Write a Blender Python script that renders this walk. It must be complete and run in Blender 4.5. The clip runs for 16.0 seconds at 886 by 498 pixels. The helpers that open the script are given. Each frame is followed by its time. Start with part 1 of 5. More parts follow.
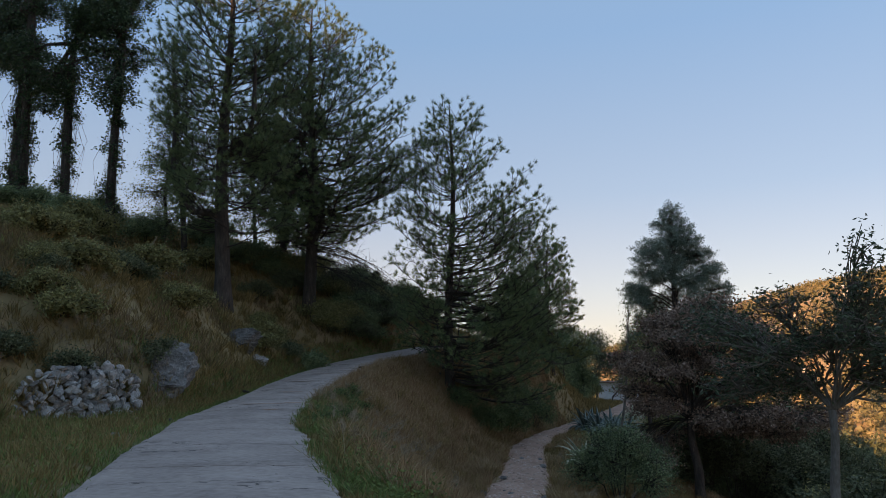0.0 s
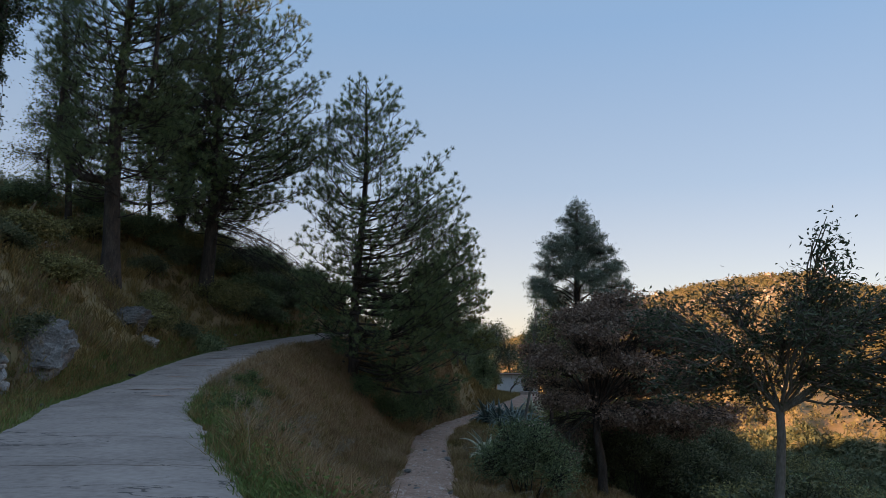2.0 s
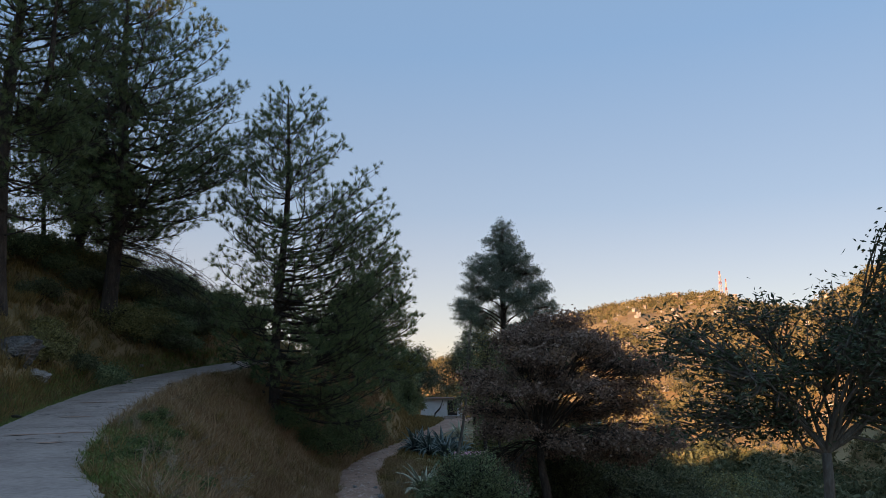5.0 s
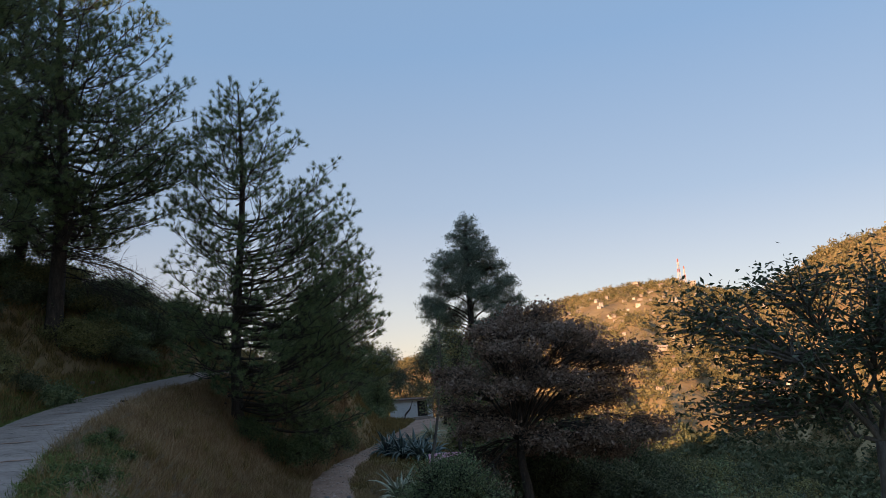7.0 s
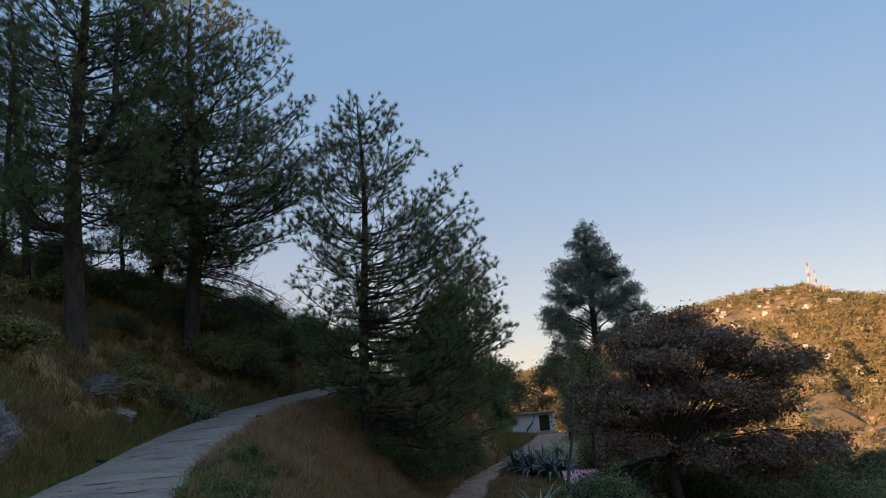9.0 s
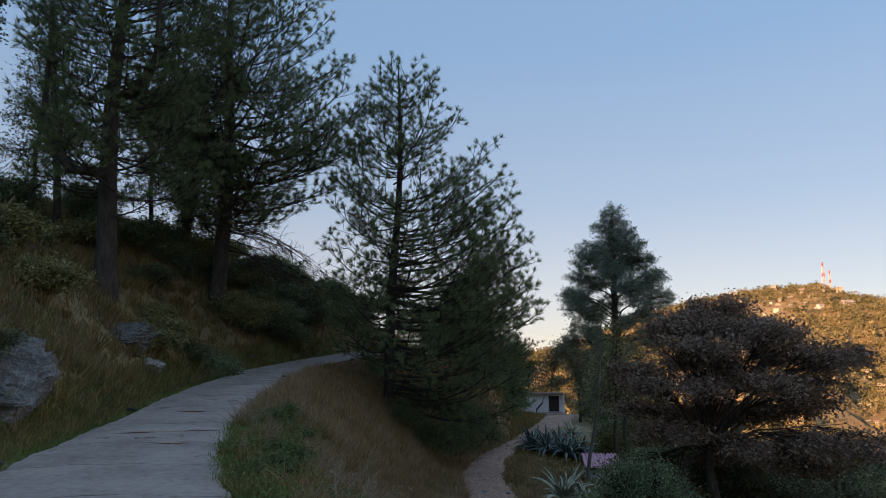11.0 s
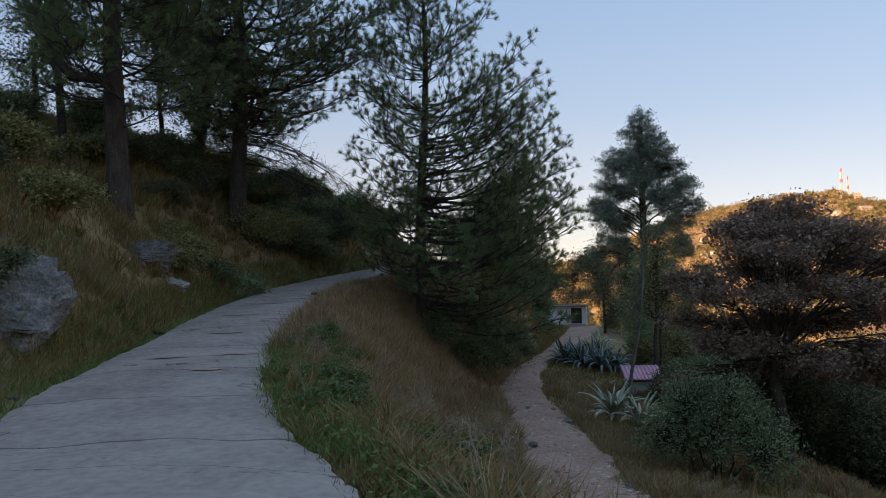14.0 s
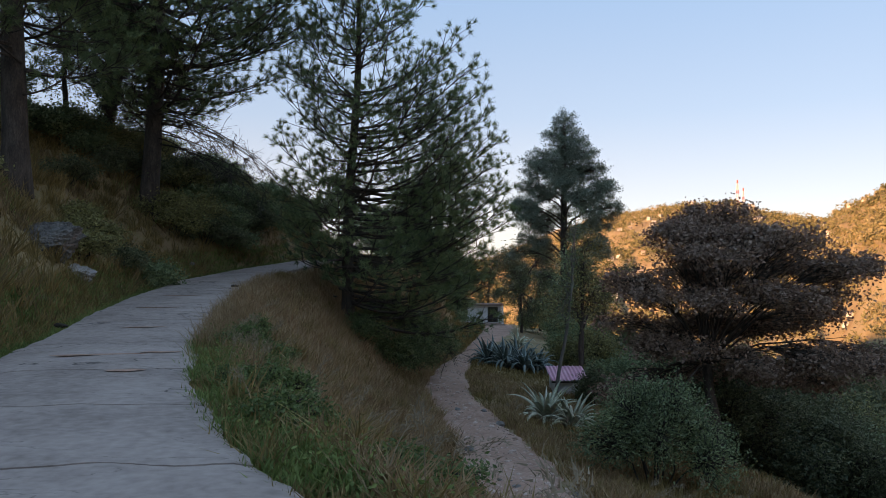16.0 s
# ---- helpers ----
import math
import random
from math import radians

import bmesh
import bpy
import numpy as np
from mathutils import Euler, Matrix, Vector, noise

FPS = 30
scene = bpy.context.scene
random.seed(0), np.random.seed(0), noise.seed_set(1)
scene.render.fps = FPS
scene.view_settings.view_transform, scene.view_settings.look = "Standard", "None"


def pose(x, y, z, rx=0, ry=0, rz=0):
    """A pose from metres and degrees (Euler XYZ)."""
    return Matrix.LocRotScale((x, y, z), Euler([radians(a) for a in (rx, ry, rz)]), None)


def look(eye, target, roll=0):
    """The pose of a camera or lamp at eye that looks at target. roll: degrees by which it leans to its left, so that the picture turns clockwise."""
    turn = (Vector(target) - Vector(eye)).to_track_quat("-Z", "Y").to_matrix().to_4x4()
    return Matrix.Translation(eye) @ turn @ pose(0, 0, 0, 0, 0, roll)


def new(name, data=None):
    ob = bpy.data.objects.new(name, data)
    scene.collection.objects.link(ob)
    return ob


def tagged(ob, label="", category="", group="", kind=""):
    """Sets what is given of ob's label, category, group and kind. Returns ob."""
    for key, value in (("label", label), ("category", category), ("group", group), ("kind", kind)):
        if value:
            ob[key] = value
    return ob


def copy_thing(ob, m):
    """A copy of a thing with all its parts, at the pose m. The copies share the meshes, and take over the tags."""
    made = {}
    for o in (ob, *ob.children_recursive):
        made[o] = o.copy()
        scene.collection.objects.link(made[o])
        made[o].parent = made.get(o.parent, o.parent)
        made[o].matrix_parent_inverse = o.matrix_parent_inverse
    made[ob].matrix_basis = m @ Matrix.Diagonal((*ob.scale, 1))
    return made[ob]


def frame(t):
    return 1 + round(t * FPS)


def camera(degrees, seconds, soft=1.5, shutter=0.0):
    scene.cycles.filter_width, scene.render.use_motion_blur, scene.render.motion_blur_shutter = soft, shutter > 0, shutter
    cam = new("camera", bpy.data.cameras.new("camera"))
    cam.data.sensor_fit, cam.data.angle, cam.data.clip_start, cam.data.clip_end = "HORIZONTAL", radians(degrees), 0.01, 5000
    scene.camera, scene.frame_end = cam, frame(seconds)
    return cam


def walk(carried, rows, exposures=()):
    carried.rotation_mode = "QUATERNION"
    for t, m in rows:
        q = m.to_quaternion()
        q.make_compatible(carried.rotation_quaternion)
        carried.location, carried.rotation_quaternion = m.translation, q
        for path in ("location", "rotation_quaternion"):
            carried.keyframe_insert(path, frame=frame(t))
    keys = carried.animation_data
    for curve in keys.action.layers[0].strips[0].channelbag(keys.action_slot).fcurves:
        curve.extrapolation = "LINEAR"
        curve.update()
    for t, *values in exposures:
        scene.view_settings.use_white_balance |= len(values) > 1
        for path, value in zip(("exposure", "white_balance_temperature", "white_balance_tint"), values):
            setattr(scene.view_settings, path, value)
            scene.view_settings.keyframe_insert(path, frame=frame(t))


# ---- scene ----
cam = camera(62.8, 16.0, 0.6)

PATH = [
    (0, (3.659, 1.357, 1.311), (3.205, 3.280, 1.621), -1.0),
    (0.5, (3.410, 1.602, 1.326), (2.980, 3.526, 1.664), -0.1),
    (1, (3.243, 1.856, 1.309), (2.901, 3.809, 1.573), 0.3),
    (1.5, (3.158, 2.214, 1.317), (2.959, 4.189, 1.558), -1.9),
    (2, (3.048, 2.426, 1.307), (2.856, 4.397, 1.587), 0.7),
    (2.5, (2.844, 2.723, 1.390), (2.689, 4.687, 1.738), 1.0),
    (3, (2.723, 2.990, 1.346), (2.568, 4.951, 1.708), 0.8),
    (3.5, (2.597, 3.247, 1.433), (2.290, 5.165, 1.907), -2.9),
    (4, (2.379, 3.596, 1.443), (2.137, 5.541, 1.840), 1.3),
    (4.5, (2.303, 3.950, 1.456), (2.341, 5.908, 1.863), 0.5),
    (4.7, (2.294, 4.108, 1.453), (2.330, 6.078, 1.801), -0.1),
    (6.8, (2.146, 5.529, 1.412), (2.289, 7.497, 1.739), -4.5),
    (7, (2.127, 5.648, 1.445), (2.270, 7.614, 1.782), -3.7),
    (7.5, (1.981, 6.022, 1.406), (2.090, 8.004, 1.646), 0.7),
    (8, (1.752, 6.312, 1.474), (1.789, 8.289, 1.774), 1.0),
    (8.5, (1.565, 6.573, 1.466), (1.466, 8.545, 1.789), -3.6),
    (9, (1.350, 6.857, 1.467), (1.197, 8.812, 1.861), -4.1),
    (9.2, (1.233, 6.943, 1.453), (1.044, 8.900, 1.820), -2.5),
    (11.3, (0.227, 7.606, 1.390), (0.058, 9.574, 1.701), 0.5),
    (11.5, (0.178, 7.748, 1.348), (0.079, 9.730, 1.594), 0.4),
    (12, (0.019, 8.106, 1.361), (-0.076, 10.100, 1.490), -3.5),
    (12.5, (-0.092, 8.399, 1.318), (-0.186, 10.395, 1.405), -0.1),
    (13, (-0.284, 8.679, 1.399), (-0.417, 10.657, 1.660), 3.7),
    (13.5, (-0.523, 8.988, 1.306), (-0.701, 10.976, 1.433), 2.3),
    (14, (-0.760, 9.246, 1.365), (-0.987, 11.231, 1.465), -1.4),
    (14.5, (-1.117, 9.396, 1.382), (-1.345, 11.381, 1.487), -0.0),
    (15, (-1.311, 9.651, 1.353), (-1.504, 11.640, 1.447), -1.5),
    (15.5, (-1.411, 9.969, 1.424), (-1.526, 11.958, 1.605), -4.0),
    (16, (-1.535, 10.269, 1.360), (-1.522, 12.267, 1.448), 0.1),
]
walk(cam, [(t, look(eye, target, roll)) for t, eye, target, roll in PATH],
     ((0, 1.12, 9300, 19), (2.5, 1.02, 9200, 18), (4.5, 0.98, 9100, 18), (9, 0.97, 9100, 18), (11.5, 1.12, 9300, 19), (12, 1.36, 9500, 20), (12.5, 1.42, 9800, 20), (13, 1.16, 9400, 19), (14, 1.22, 9500, 20), (15, 1.32, 9500, 20), (16, 1.40, 9600, 20)))

# ---------- light ----------
SUN_AZ, SUN_EL = -136.0, 11.0          # degrees: bearing from +Y towards +X, height
world = bpy.data.worlds.new("sky")
scene.world = world
world.use_nodes = True
wn = world.node_tree
sky = wn.nodes.new("ShaderNodeTexSky")
sky.sky_type, sky.sun_disc = "NISHITA", False
sky.sun_elevation, sky.sun_rotation = radians(SUN_EL), radians(SUN_AZ)
sky.altitude, sky.air_density, sky.dust_density, sky.ozone_density = 2200, 1.0, 0.4, 3.4
sky_blend = wn.nodes.new("ShaderNodeMix")          # hand-set dusk gradient by height, mixed over the sky texture; also lifts ambient light
sky_blend.data_type = "RGBA"
sky_blend.inputs[0].default_value = 0.78
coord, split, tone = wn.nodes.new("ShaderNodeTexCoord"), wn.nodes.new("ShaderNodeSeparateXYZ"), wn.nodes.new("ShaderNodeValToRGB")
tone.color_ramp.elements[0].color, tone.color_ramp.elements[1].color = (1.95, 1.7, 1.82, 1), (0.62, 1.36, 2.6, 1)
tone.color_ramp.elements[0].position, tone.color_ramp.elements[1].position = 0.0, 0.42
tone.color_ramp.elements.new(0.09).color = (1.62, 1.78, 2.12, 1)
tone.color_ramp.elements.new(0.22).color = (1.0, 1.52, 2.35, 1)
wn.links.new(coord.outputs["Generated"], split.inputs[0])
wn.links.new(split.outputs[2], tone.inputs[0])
wn.links.new(tone.outputs[0], sky_blend.inputs[7])
wn.links.new(sky.outputs[0], sky_blend.inputs[6])
wn.links.new(sky_blend.outputs[2], wn.nodes["Background"].inputs[0])
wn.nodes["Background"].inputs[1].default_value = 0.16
sun = new("sun", bpy.data.lights.new("sun", "SUN"))
sun.data.energy, sun.data.angle, sun.data.color = 5.0, radians(0.6), (1.0, 0.66, 0.42)
sun_dir = Vector((math.sin(radians(SUN_AZ)) * math.cos(radians(SUN_EL)), math.cos(radians(SUN_AZ)) * math.cos(radians(SUN_EL)), math.sin(radians(SUN_EL))))
sun.matrix_world = look(sun_dir * 300, (0, 0, 0))

# ---------- helpers ----------
rng = np.random.default_rng(11)


class Geo:
    """Triangles gathered for one mesh."""

    def __init__(self):
        self.v, self.f, self.n = [], [], 0

    def add(self, v, f):
        v, f = np.asarray(v, float).reshape(-1, 3), np.asarray(f, int)
        if f.size and f.shape[1] == 4:
            f = np.concatenate([f[:, [0, 1, 2]], f[:, [0, 2, 3]]])
        self.v.append(v)
        self.f.append(f + self.n)
        self.n += len(v)
        return self

    def mesh(self, name, material, smooth=False):
        me = bpy.data.meshes.new(name)
        v, f = np.concatenate(self.v).astype(np.float32), np.concatenate(self.f).astype(np.int32)
        me.vertices.add(len(v))
        me.vertices.foreach_set("co", v.ravel())
        me.loops.add(f.size)
        me.loops.foreach_set("vertex_index", f.ravel())
        me.polygons.add(len(f))
        me.polygons.foreach_set("loop_start", np.arange(0, f.size, 3, dtype=np.int32))
        me.materials.append(material)
        me.update(calc_edges=True)
        me.polygons.foreach_set("use_smooth", np.full(len(f), smooth))
        me.validate()
        return me


def thing(name, place, label, category, group="", kind=""):
    ob = new(name)
    ob.location = place
    ob.empty_display_size = 0.2
    return tagged(ob, label, category, group, kind)


def part(name, geo, material, parent, label="", smooth=False, place=None, kind=""):
    """One mesh under a thing. Its points are given in the thing's own space."""
    me = geo if isinstance(geo, bpy.types.Mesh) else geo.mesh(name, material, smooth)
    ob = new(name, me)
    ob.parent = parent
    if place is not None:
        ob.matrix_basis = place
    return tagged(ob, label, kind=kind)


def solo(name, geo, material, label, category="", kind="", smooth=False, group=""):
    return tagged(new(name, geo.mesh(name, material, smooth)), label, category, group, kind)


def unit(a):
    return a / np.maximum(np.linalg.norm(a, axis=-1, keepdims=True), 1e-9)


def tube(pts, radii, sides=6, cap=True):
    pts, radii = np.asarray(pts, float), np.asarray(radii, float)
    n = len(pts)
    d = unit(np.gradient(pts, axis=0))
    ref = np.where(np.abs(d[:, 2:3]) > 0.9, np.array([[1.0, 0, 0]]), np.array([[0, 0, 1.0]]))
    a = unit(np.cross(d, ref))
    b = np.cross(d, a)
    ang = np.arange(sides) * 2 * math.pi / sides
    v = pts[:, None] + radii[:, None, None] * (np.cos(ang)[None, :, None] * a[:, None] + np.sin(ang)[None, :, None] * b[:, None])
    i, j = np.meshgrid(np.arange(n - 1), np.arange(sides), indexing="ij")
    k = (j + 1) % sides
    f = np.stack([i * sides + j, i * sides + k, (i + 1) * sides + k, (i + 1) * sides + j], -1).reshape(-1, 4)
    v = v.reshape(-1, 3)
    f = np.concatenate([f[:, [0, 1, 2]], f[:, [0, 2, 3]]])
    if cap:
        v = np.concatenate([v, pts[-1:]])
        e = np.arange(sides)
        f = np.concatenate([f, np.stack([(n - 1) * sides + e, (n - 1) * sides + (e + 1) % sides, np.full(sides, n * sides)], -1)])
    return v, f


def needles(p, d, count, length, width, spread, r=rng):
    """Tufts of thin blades that start at p and point along d."""
    n = len(p)
    dirs = unit(d[:, None] + r.normal(0, spread, (n, count, 3)))
    ln = length * r.uniform(0.7, 1.15, (n, count, 1))
    side = unit(np.cross(dirs, r.normal(0, 1, (n, count, 3)))) * width / 2
    root = np.repeat(p[:, None], count, 1) + r.normal(0, 0.03, (n, count, 3))
    v = np.stack([root - side, root + side, root + dirs * ln], 2).reshape(-1, 3)
    return v, np.arange(len(v)).reshape(-1, 3)


def leaf_quads(p, size, r=rng, slim=0.5, droop=0.0):
    """Single bent leaves at p, turned every way."""
    n = len(p)
    d = r.normal(0, 1, (n, 3))
    d[:, 2] = d[:, 2] * 0.6 - droop
    d = unit(d)
    s = unit(np.cross(d, r.normal(0, 1, (n, 3))))
    up = np.cross(s, d)
    ln = (size * r.uniform(0.65, 1.25, n))[:, None]
    v = np.stack([p, p + d * ln * 0.5 + s * ln * slim * 0.5 + up * ln * 0.08, p + d * ln, p + d * ln * 0.5 - s * ln * slim * 0.5 + up * ln * 0.08], 1).reshape(-1, 3)
    b = np.arange(n)[:, None] * 4
    return v, np.concatenate([b + np.array([[0, 1, 2]]), b + np.array([[0, 2, 3]])])


def ico(sub=1):
    bm = bmesh.new()
    bmesh.ops.create_icosphere(bm, subdivisions=sub, radius=1)
    v = np.array([list(q.co) for q in bm.verts])
    f = np.array([[q.index for q in g.verts] for g in bm.faces])
    bm.free()
    return v, f


ICO1, ICO2, ICO3, ICO5 = ico(1), ico(2), ico(3), ico(5)


def wobble(v, scale, amount, seed):
    """Moves points along their own direction by noise."""
    o = Vector((seed * 7.3, seed * 3.1, seed * 1.7))
    k = np.array([noise.fractal(Vector(q) * scale + o, 0.8, 2.1, 4) for q in v])
    return v * (1 + amount * k[:, None])


def rock(size, seed, sub=3, cuts=9):
    """An angular stone: a ball cut by random planes, then roughened."""
    r = np.random.default_rng(seed)
    v, f = (ICO3 if sub == 3 else ICO2 if sub == 2 else ICO1)
    v = v.copy()
    for _ in range(cuts):
        nrm = unit(r.normal(0, 1, 3))
        over = np.maximum(v @ nrm - r.uniform(0.5, 0.8), 0)
        v -= over[:, None] * nrm
    if sub > 1:
        v = wobble(v, 2.2, 0.12, seed)
    return v * np.asarray(size), f


# ---------- materials ----------
def material(name, colours, scale=5.0, rough=0.85, bump=0.3, bump_scale=None, fine=None, island=0.0, stretch=(1, 1, 1), spec=0.3, translucent=0.0, obrand=0.0, coords="Object", bump_dist=0.02):
    """Mottled surface: a colour ramp over two scales of noise, fine relief, and a shift from piece to piece."""
    m = bpy.data.materials.new(name)
    m.use_nodes = True
    nt = m.node_tree
    bs = nt.nodes["Principled BSDF"]
    L = nt.links.new
    tc = nt.nodes.new("ShaderNodeTexCoord")
    mp = nt.nodes.new("ShaderNodeMapping")
    mp.inputs["Scale"].default_value = stretch
    L(tc.outputs[coords], mp.inputs[0])
    n1 = nt.nodes.new("ShaderNodeTexNoise")
    n1.inputs["Scale"].default_value, n1.inputs["Detail"].default_value, n1.inputs["Roughness"].default_value = scale, 6, 0.62
    L(mp.outputs[0], n1.inputs["Vector"])
    n2 = nt.nodes.new("ShaderNodeTexNoise")
    n2.inputs["Scale"].default_value, n2.inputs["Detail"].default_value = fine or scale * 9, 5
    L(mp.outputs[0], n2.inputs["Vector"])
    mix = nt.nodes.new("ShaderNodeMath")
    mix.operation = "MULTIPLY_ADD"
    mix.inputs[1].default_value, mix.inputs[2].default_value = 0.45, 0.0
    L(n2.outputs[0], mix.inputs[0])
    add = nt.nodes.new("ShaderNodeMath")
    add.operation = "MULTIPLY_ADD"
    add.inputs[1].default_value = 0.6
    L(n1.outputs[0], add.inputs[0])
    L(mix.outputs[0], add.inputs[2])
    last = add
    if island or obrand:
        rnd = nt.nodes.new("ShaderNodeNewGeometry") if island else nt.nodes.new("ShaderNodeObjectInfo")
        sh = nt.nodes.new("ShaderNodeMath")
        sh.operation = "MULTIPLY_ADD"
        sh.inputs[1].default_value = island or obrand
        L(rnd.outputs["Random Per Island" if island else "Random"], sh.inputs[0])
        off = nt.nodes.new("ShaderNodeMath")
        off.operation = "SUBTRACT"
        L(add.outputs[0], off.inputs[0])
        off.inputs[1].default_value = (island or obrand) / 2
        L(off.outputs[0], sh.inputs[2])
        last = sh
    cr = nt.nodes.new("ShaderNodeValToRGB")
    el = cr.color_ramp.elements
    k = len(colours)
    pos = [0.3 + 0.45 * i / max(k - 1, 1) for i in range(k)]
    el[0].position, el[0].color = pos[0], (*colours[0], 1)
    el[1].position, el[1].color = pos[-1], (*colours[-1], 1)
    for q, c in zip(pos[1:-1], colours[1:-1]):
        e = el.new(q)
        e.color = (*c, 1)
    L(last.outputs[0], cr.inputs[0])
    L(cr.outputs[0], bs.inputs["Base Color"])
    bs.inputs["Roughness"].default_value = rough
    bs.inputs["Specular IOR Level"].default_value = spec
    if bump:
        n3 = nt.nodes.new("ShaderNodeTexNoise")
        n3.inputs["Scale"].default_value, n3.inputs["Detail"].default_value = bump_scale or scale * 4, 8
        L(mp.outputs[0], n3.inputs["Vector"])
        bp = nt.nodes.new("ShaderNodeBump")
        bp.inputs["Strength"].default_value, bp.inputs["Distance"].default_value = bump, bump_dist
        L(n3.outputs[0], bp.inputs["Height"])
        L(bp.outputs[0], bs.inputs["Normal"])
    if translucent:
        tr = nt.nodes.new("ShaderNodeBsdfTranslucent")
        L(cr.outputs[0], tr.inputs[0])
        ms = nt.nodes.new("ShaderNodeMixShader")
        ms.inputs[0].default_value = translucent
        L(bs.outputs[0], ms.inputs[1])
        L(tr.outputs[0], ms.inputs[2])
        L(ms.outputs[0], nt.nodes["Material Output"].inputs[0])
    return m


M_SOIL = material("hillside_soil", [(0.15, 0.087, 0.048), (0.30, 0.185, 0.10), (0.20, 0.15, 0.066), (0.42, 0.28, 0.16)], 0.35, bump=0.6, bump_scale=3.0, fine=4.0, bump_dist=0.12)
def add_patches(m, colour, scale):
    """Broad drifts of another ground cover."""
    nt = m.node_tree
    bs = nt.nodes["Principled BSDF"]
    src = bs.inputs["Base Color"].links[0].from_socket
    tc, nz, rp_, mx = nt.nodes.new("ShaderNodeTexCoord"), nt.nodes.new("ShaderNodeTexNoise"), nt.nodes.new("ShaderNodeValToRGB"), nt.nodes.new("ShaderNodeMix")
    nz.inputs["Scale"].default_value, nz.inputs["Detail"].default_value, nz.inputs["Roughness"].default_value = scale, 8, 0.7
    rp_.color_ramp.elements[0].position, rp_.color_ramp.elements[1].position = 0.42, 0.6
    mx.data_type = "RGBA"
    mx.inputs[7].default_value = (*colour, 1)
    nt.links.new(tc.outputs["Object"], nz.inputs["Vector"])
    nt.links.new(nz.outputs[0], rp_.inputs[0])
    nt.links.new(rp_.outputs[0], mx.inputs[0])
    nt.links.new(src, mx.inputs[6])
    nt.links.new(mx.outputs[2], bs.inputs["Base Color"])


add_patches(M_SOIL, (0.34, 0.25, 0.13), 0.045)
M_CONCRETE = material("weathered_concrete", [(0.225, 0.163, 0.137), (0.41, 0.306, 0.262), (0.54, 0.415, 0.36)], 0.7, 0.8, 0.35, 18.0, fine=9.0, obrand=0.06, bump_dist=0.01)
M_DIRT = material("trodden_dirt", [(0.30, 0.152, 0.105), (0.5, 0.285, 0.21), (0.65, 0.415, 0.325)], 0.8, 0.95, 0.6, 14.0, fine=11.0, bump_dist=0.03)
M_STONE = material("grey_limestone", [(0.07, 0.062, 0.056), (0.22, 0.2, 0.184), (0.45, 0.42, 0.395)], 2.5, 0.9, 0.8, 9.0, obrand=0.25, bump_dist=0.10)
M_LIME = material("pale_wall_stone", [(0.13, 0.118, 0.108), (0.35, 0.325, 0.3), (0.6, 0.57, 0.54)], 3.0, 0.9, 0.8, 11.0, obrand=0.3, bump_dist=0.06)
M_GRAVEL = material("path_gravel", [(0.38, 0.235, 0.175), (0.57, 0.385, 0.305), (0.7, 0.51, 0.43)], 4.0, 0.95, 0.3, island=0.4)
M_BARK = material("pine_bark", [(0.02, 0.015, 0.012), (0.07, 0.052, 0.042), (0.15, 0.115, 0.092)], 6.0, 0.95, 1.0, 14.0, stretch=(1, 1, 0.25), bump_dist=0.05)
M_BARK_PALE = material("pale_oak_bark", [(0.07, 0.06, 0.05), (0.16, 0.14, 0.12), (0.28, 0.26, 0.23)], 5.0, 0.95, 0.7, 16.0, stretch=(1, 1, 0.3), bump_dist=0.03)
M_TWIG = material("grey_twig", [(0.035, 0.028, 0.022), (0.075, 0.06, 0.048)], 5.0, 0.95, 0.2)
M_NEEDLE = material("pine_needles", [(0.066, 0.1, 0.046), (0.135, 0.19, 0.082), (0.25, 0.305, 0.132)], 0.45, 0.6, 0, island=0.25, translucent=0.25)
# sunlight's yellow put into the leaf colour, for trees the sun lamp misses
M_NEEDLE_LIT = material("sun_tinted_needles", [(0.070, 0.084, 0.028), (0.140, 0.154, 0.049), (0.224, 0.210, 0.070)], 0.45, 0.6, 0, island=0.25, translucent=0.25)
M_CEDAR = material("cedar_foliage", [(0.095, 0.135, 0.10), (0.17, 0.215, 0.16), (0.26, 0.30, 0.22)], 0.5, 0.7, 0, island=0.25, translucent=0.2)
M_OAK = material("oak_leaves", [(0.031, 0.052, 0.028), (0.07, 0.098, 0.055), (0.135, 0.165, 0.095)], 0.9, 0.45, 0, island=0.35, translucent=0.2)
M_BROWN = material("autumn_leaves", [(0.145, 0.085, 0.062), (0.26, 0.165, 0.122), (0.41, 0.285, 0.215)], 0.8, 0.7, 0, island=0.4, translucent=0.25)
M_IVY = material("ivy_leaves", [(0.022, 0.041, 0.022), (0.046, 0.081, 0.036), (0.091, 0.137, 0.055)], 0.8, 0.45, 0, island=0.3, translucent=0.15)
M_SHRUB = material("shrub_leaves", [(0.085, 0.122, 0.065), (0.17, 0.228, 0.115), (0.32, 0.38, 0.185)], 0.7, 0.65, 0, island=0.18, translucent=0.2)
M_SHRUB_O = material("olive_shrub_leaves", [(0.126, 0.112, 0.056), (0.224, 0.210, 0.084), (0.364, 0.336, 0.140)], 0.7, 0.7, 0, island=0.3, translucent=0.2)
M_SHRUB_D = material("dark_shrub_leaves", [(0.062, 0.074, 0.038), (0.12, 0.136, 0.07), (0.2, 0.212, 0.11)], 0.7, 0.6, 0, island=0.3, translucent=0.2)
M_GRASS_B = material("brown_bank_grass", [(0.13, 0.082, 0.042), (0.25, 0.165, 0.085), (0.4, 0.28, 0.16)], 0.35, 0.8, 0, island=0.3, translucent=0.25)
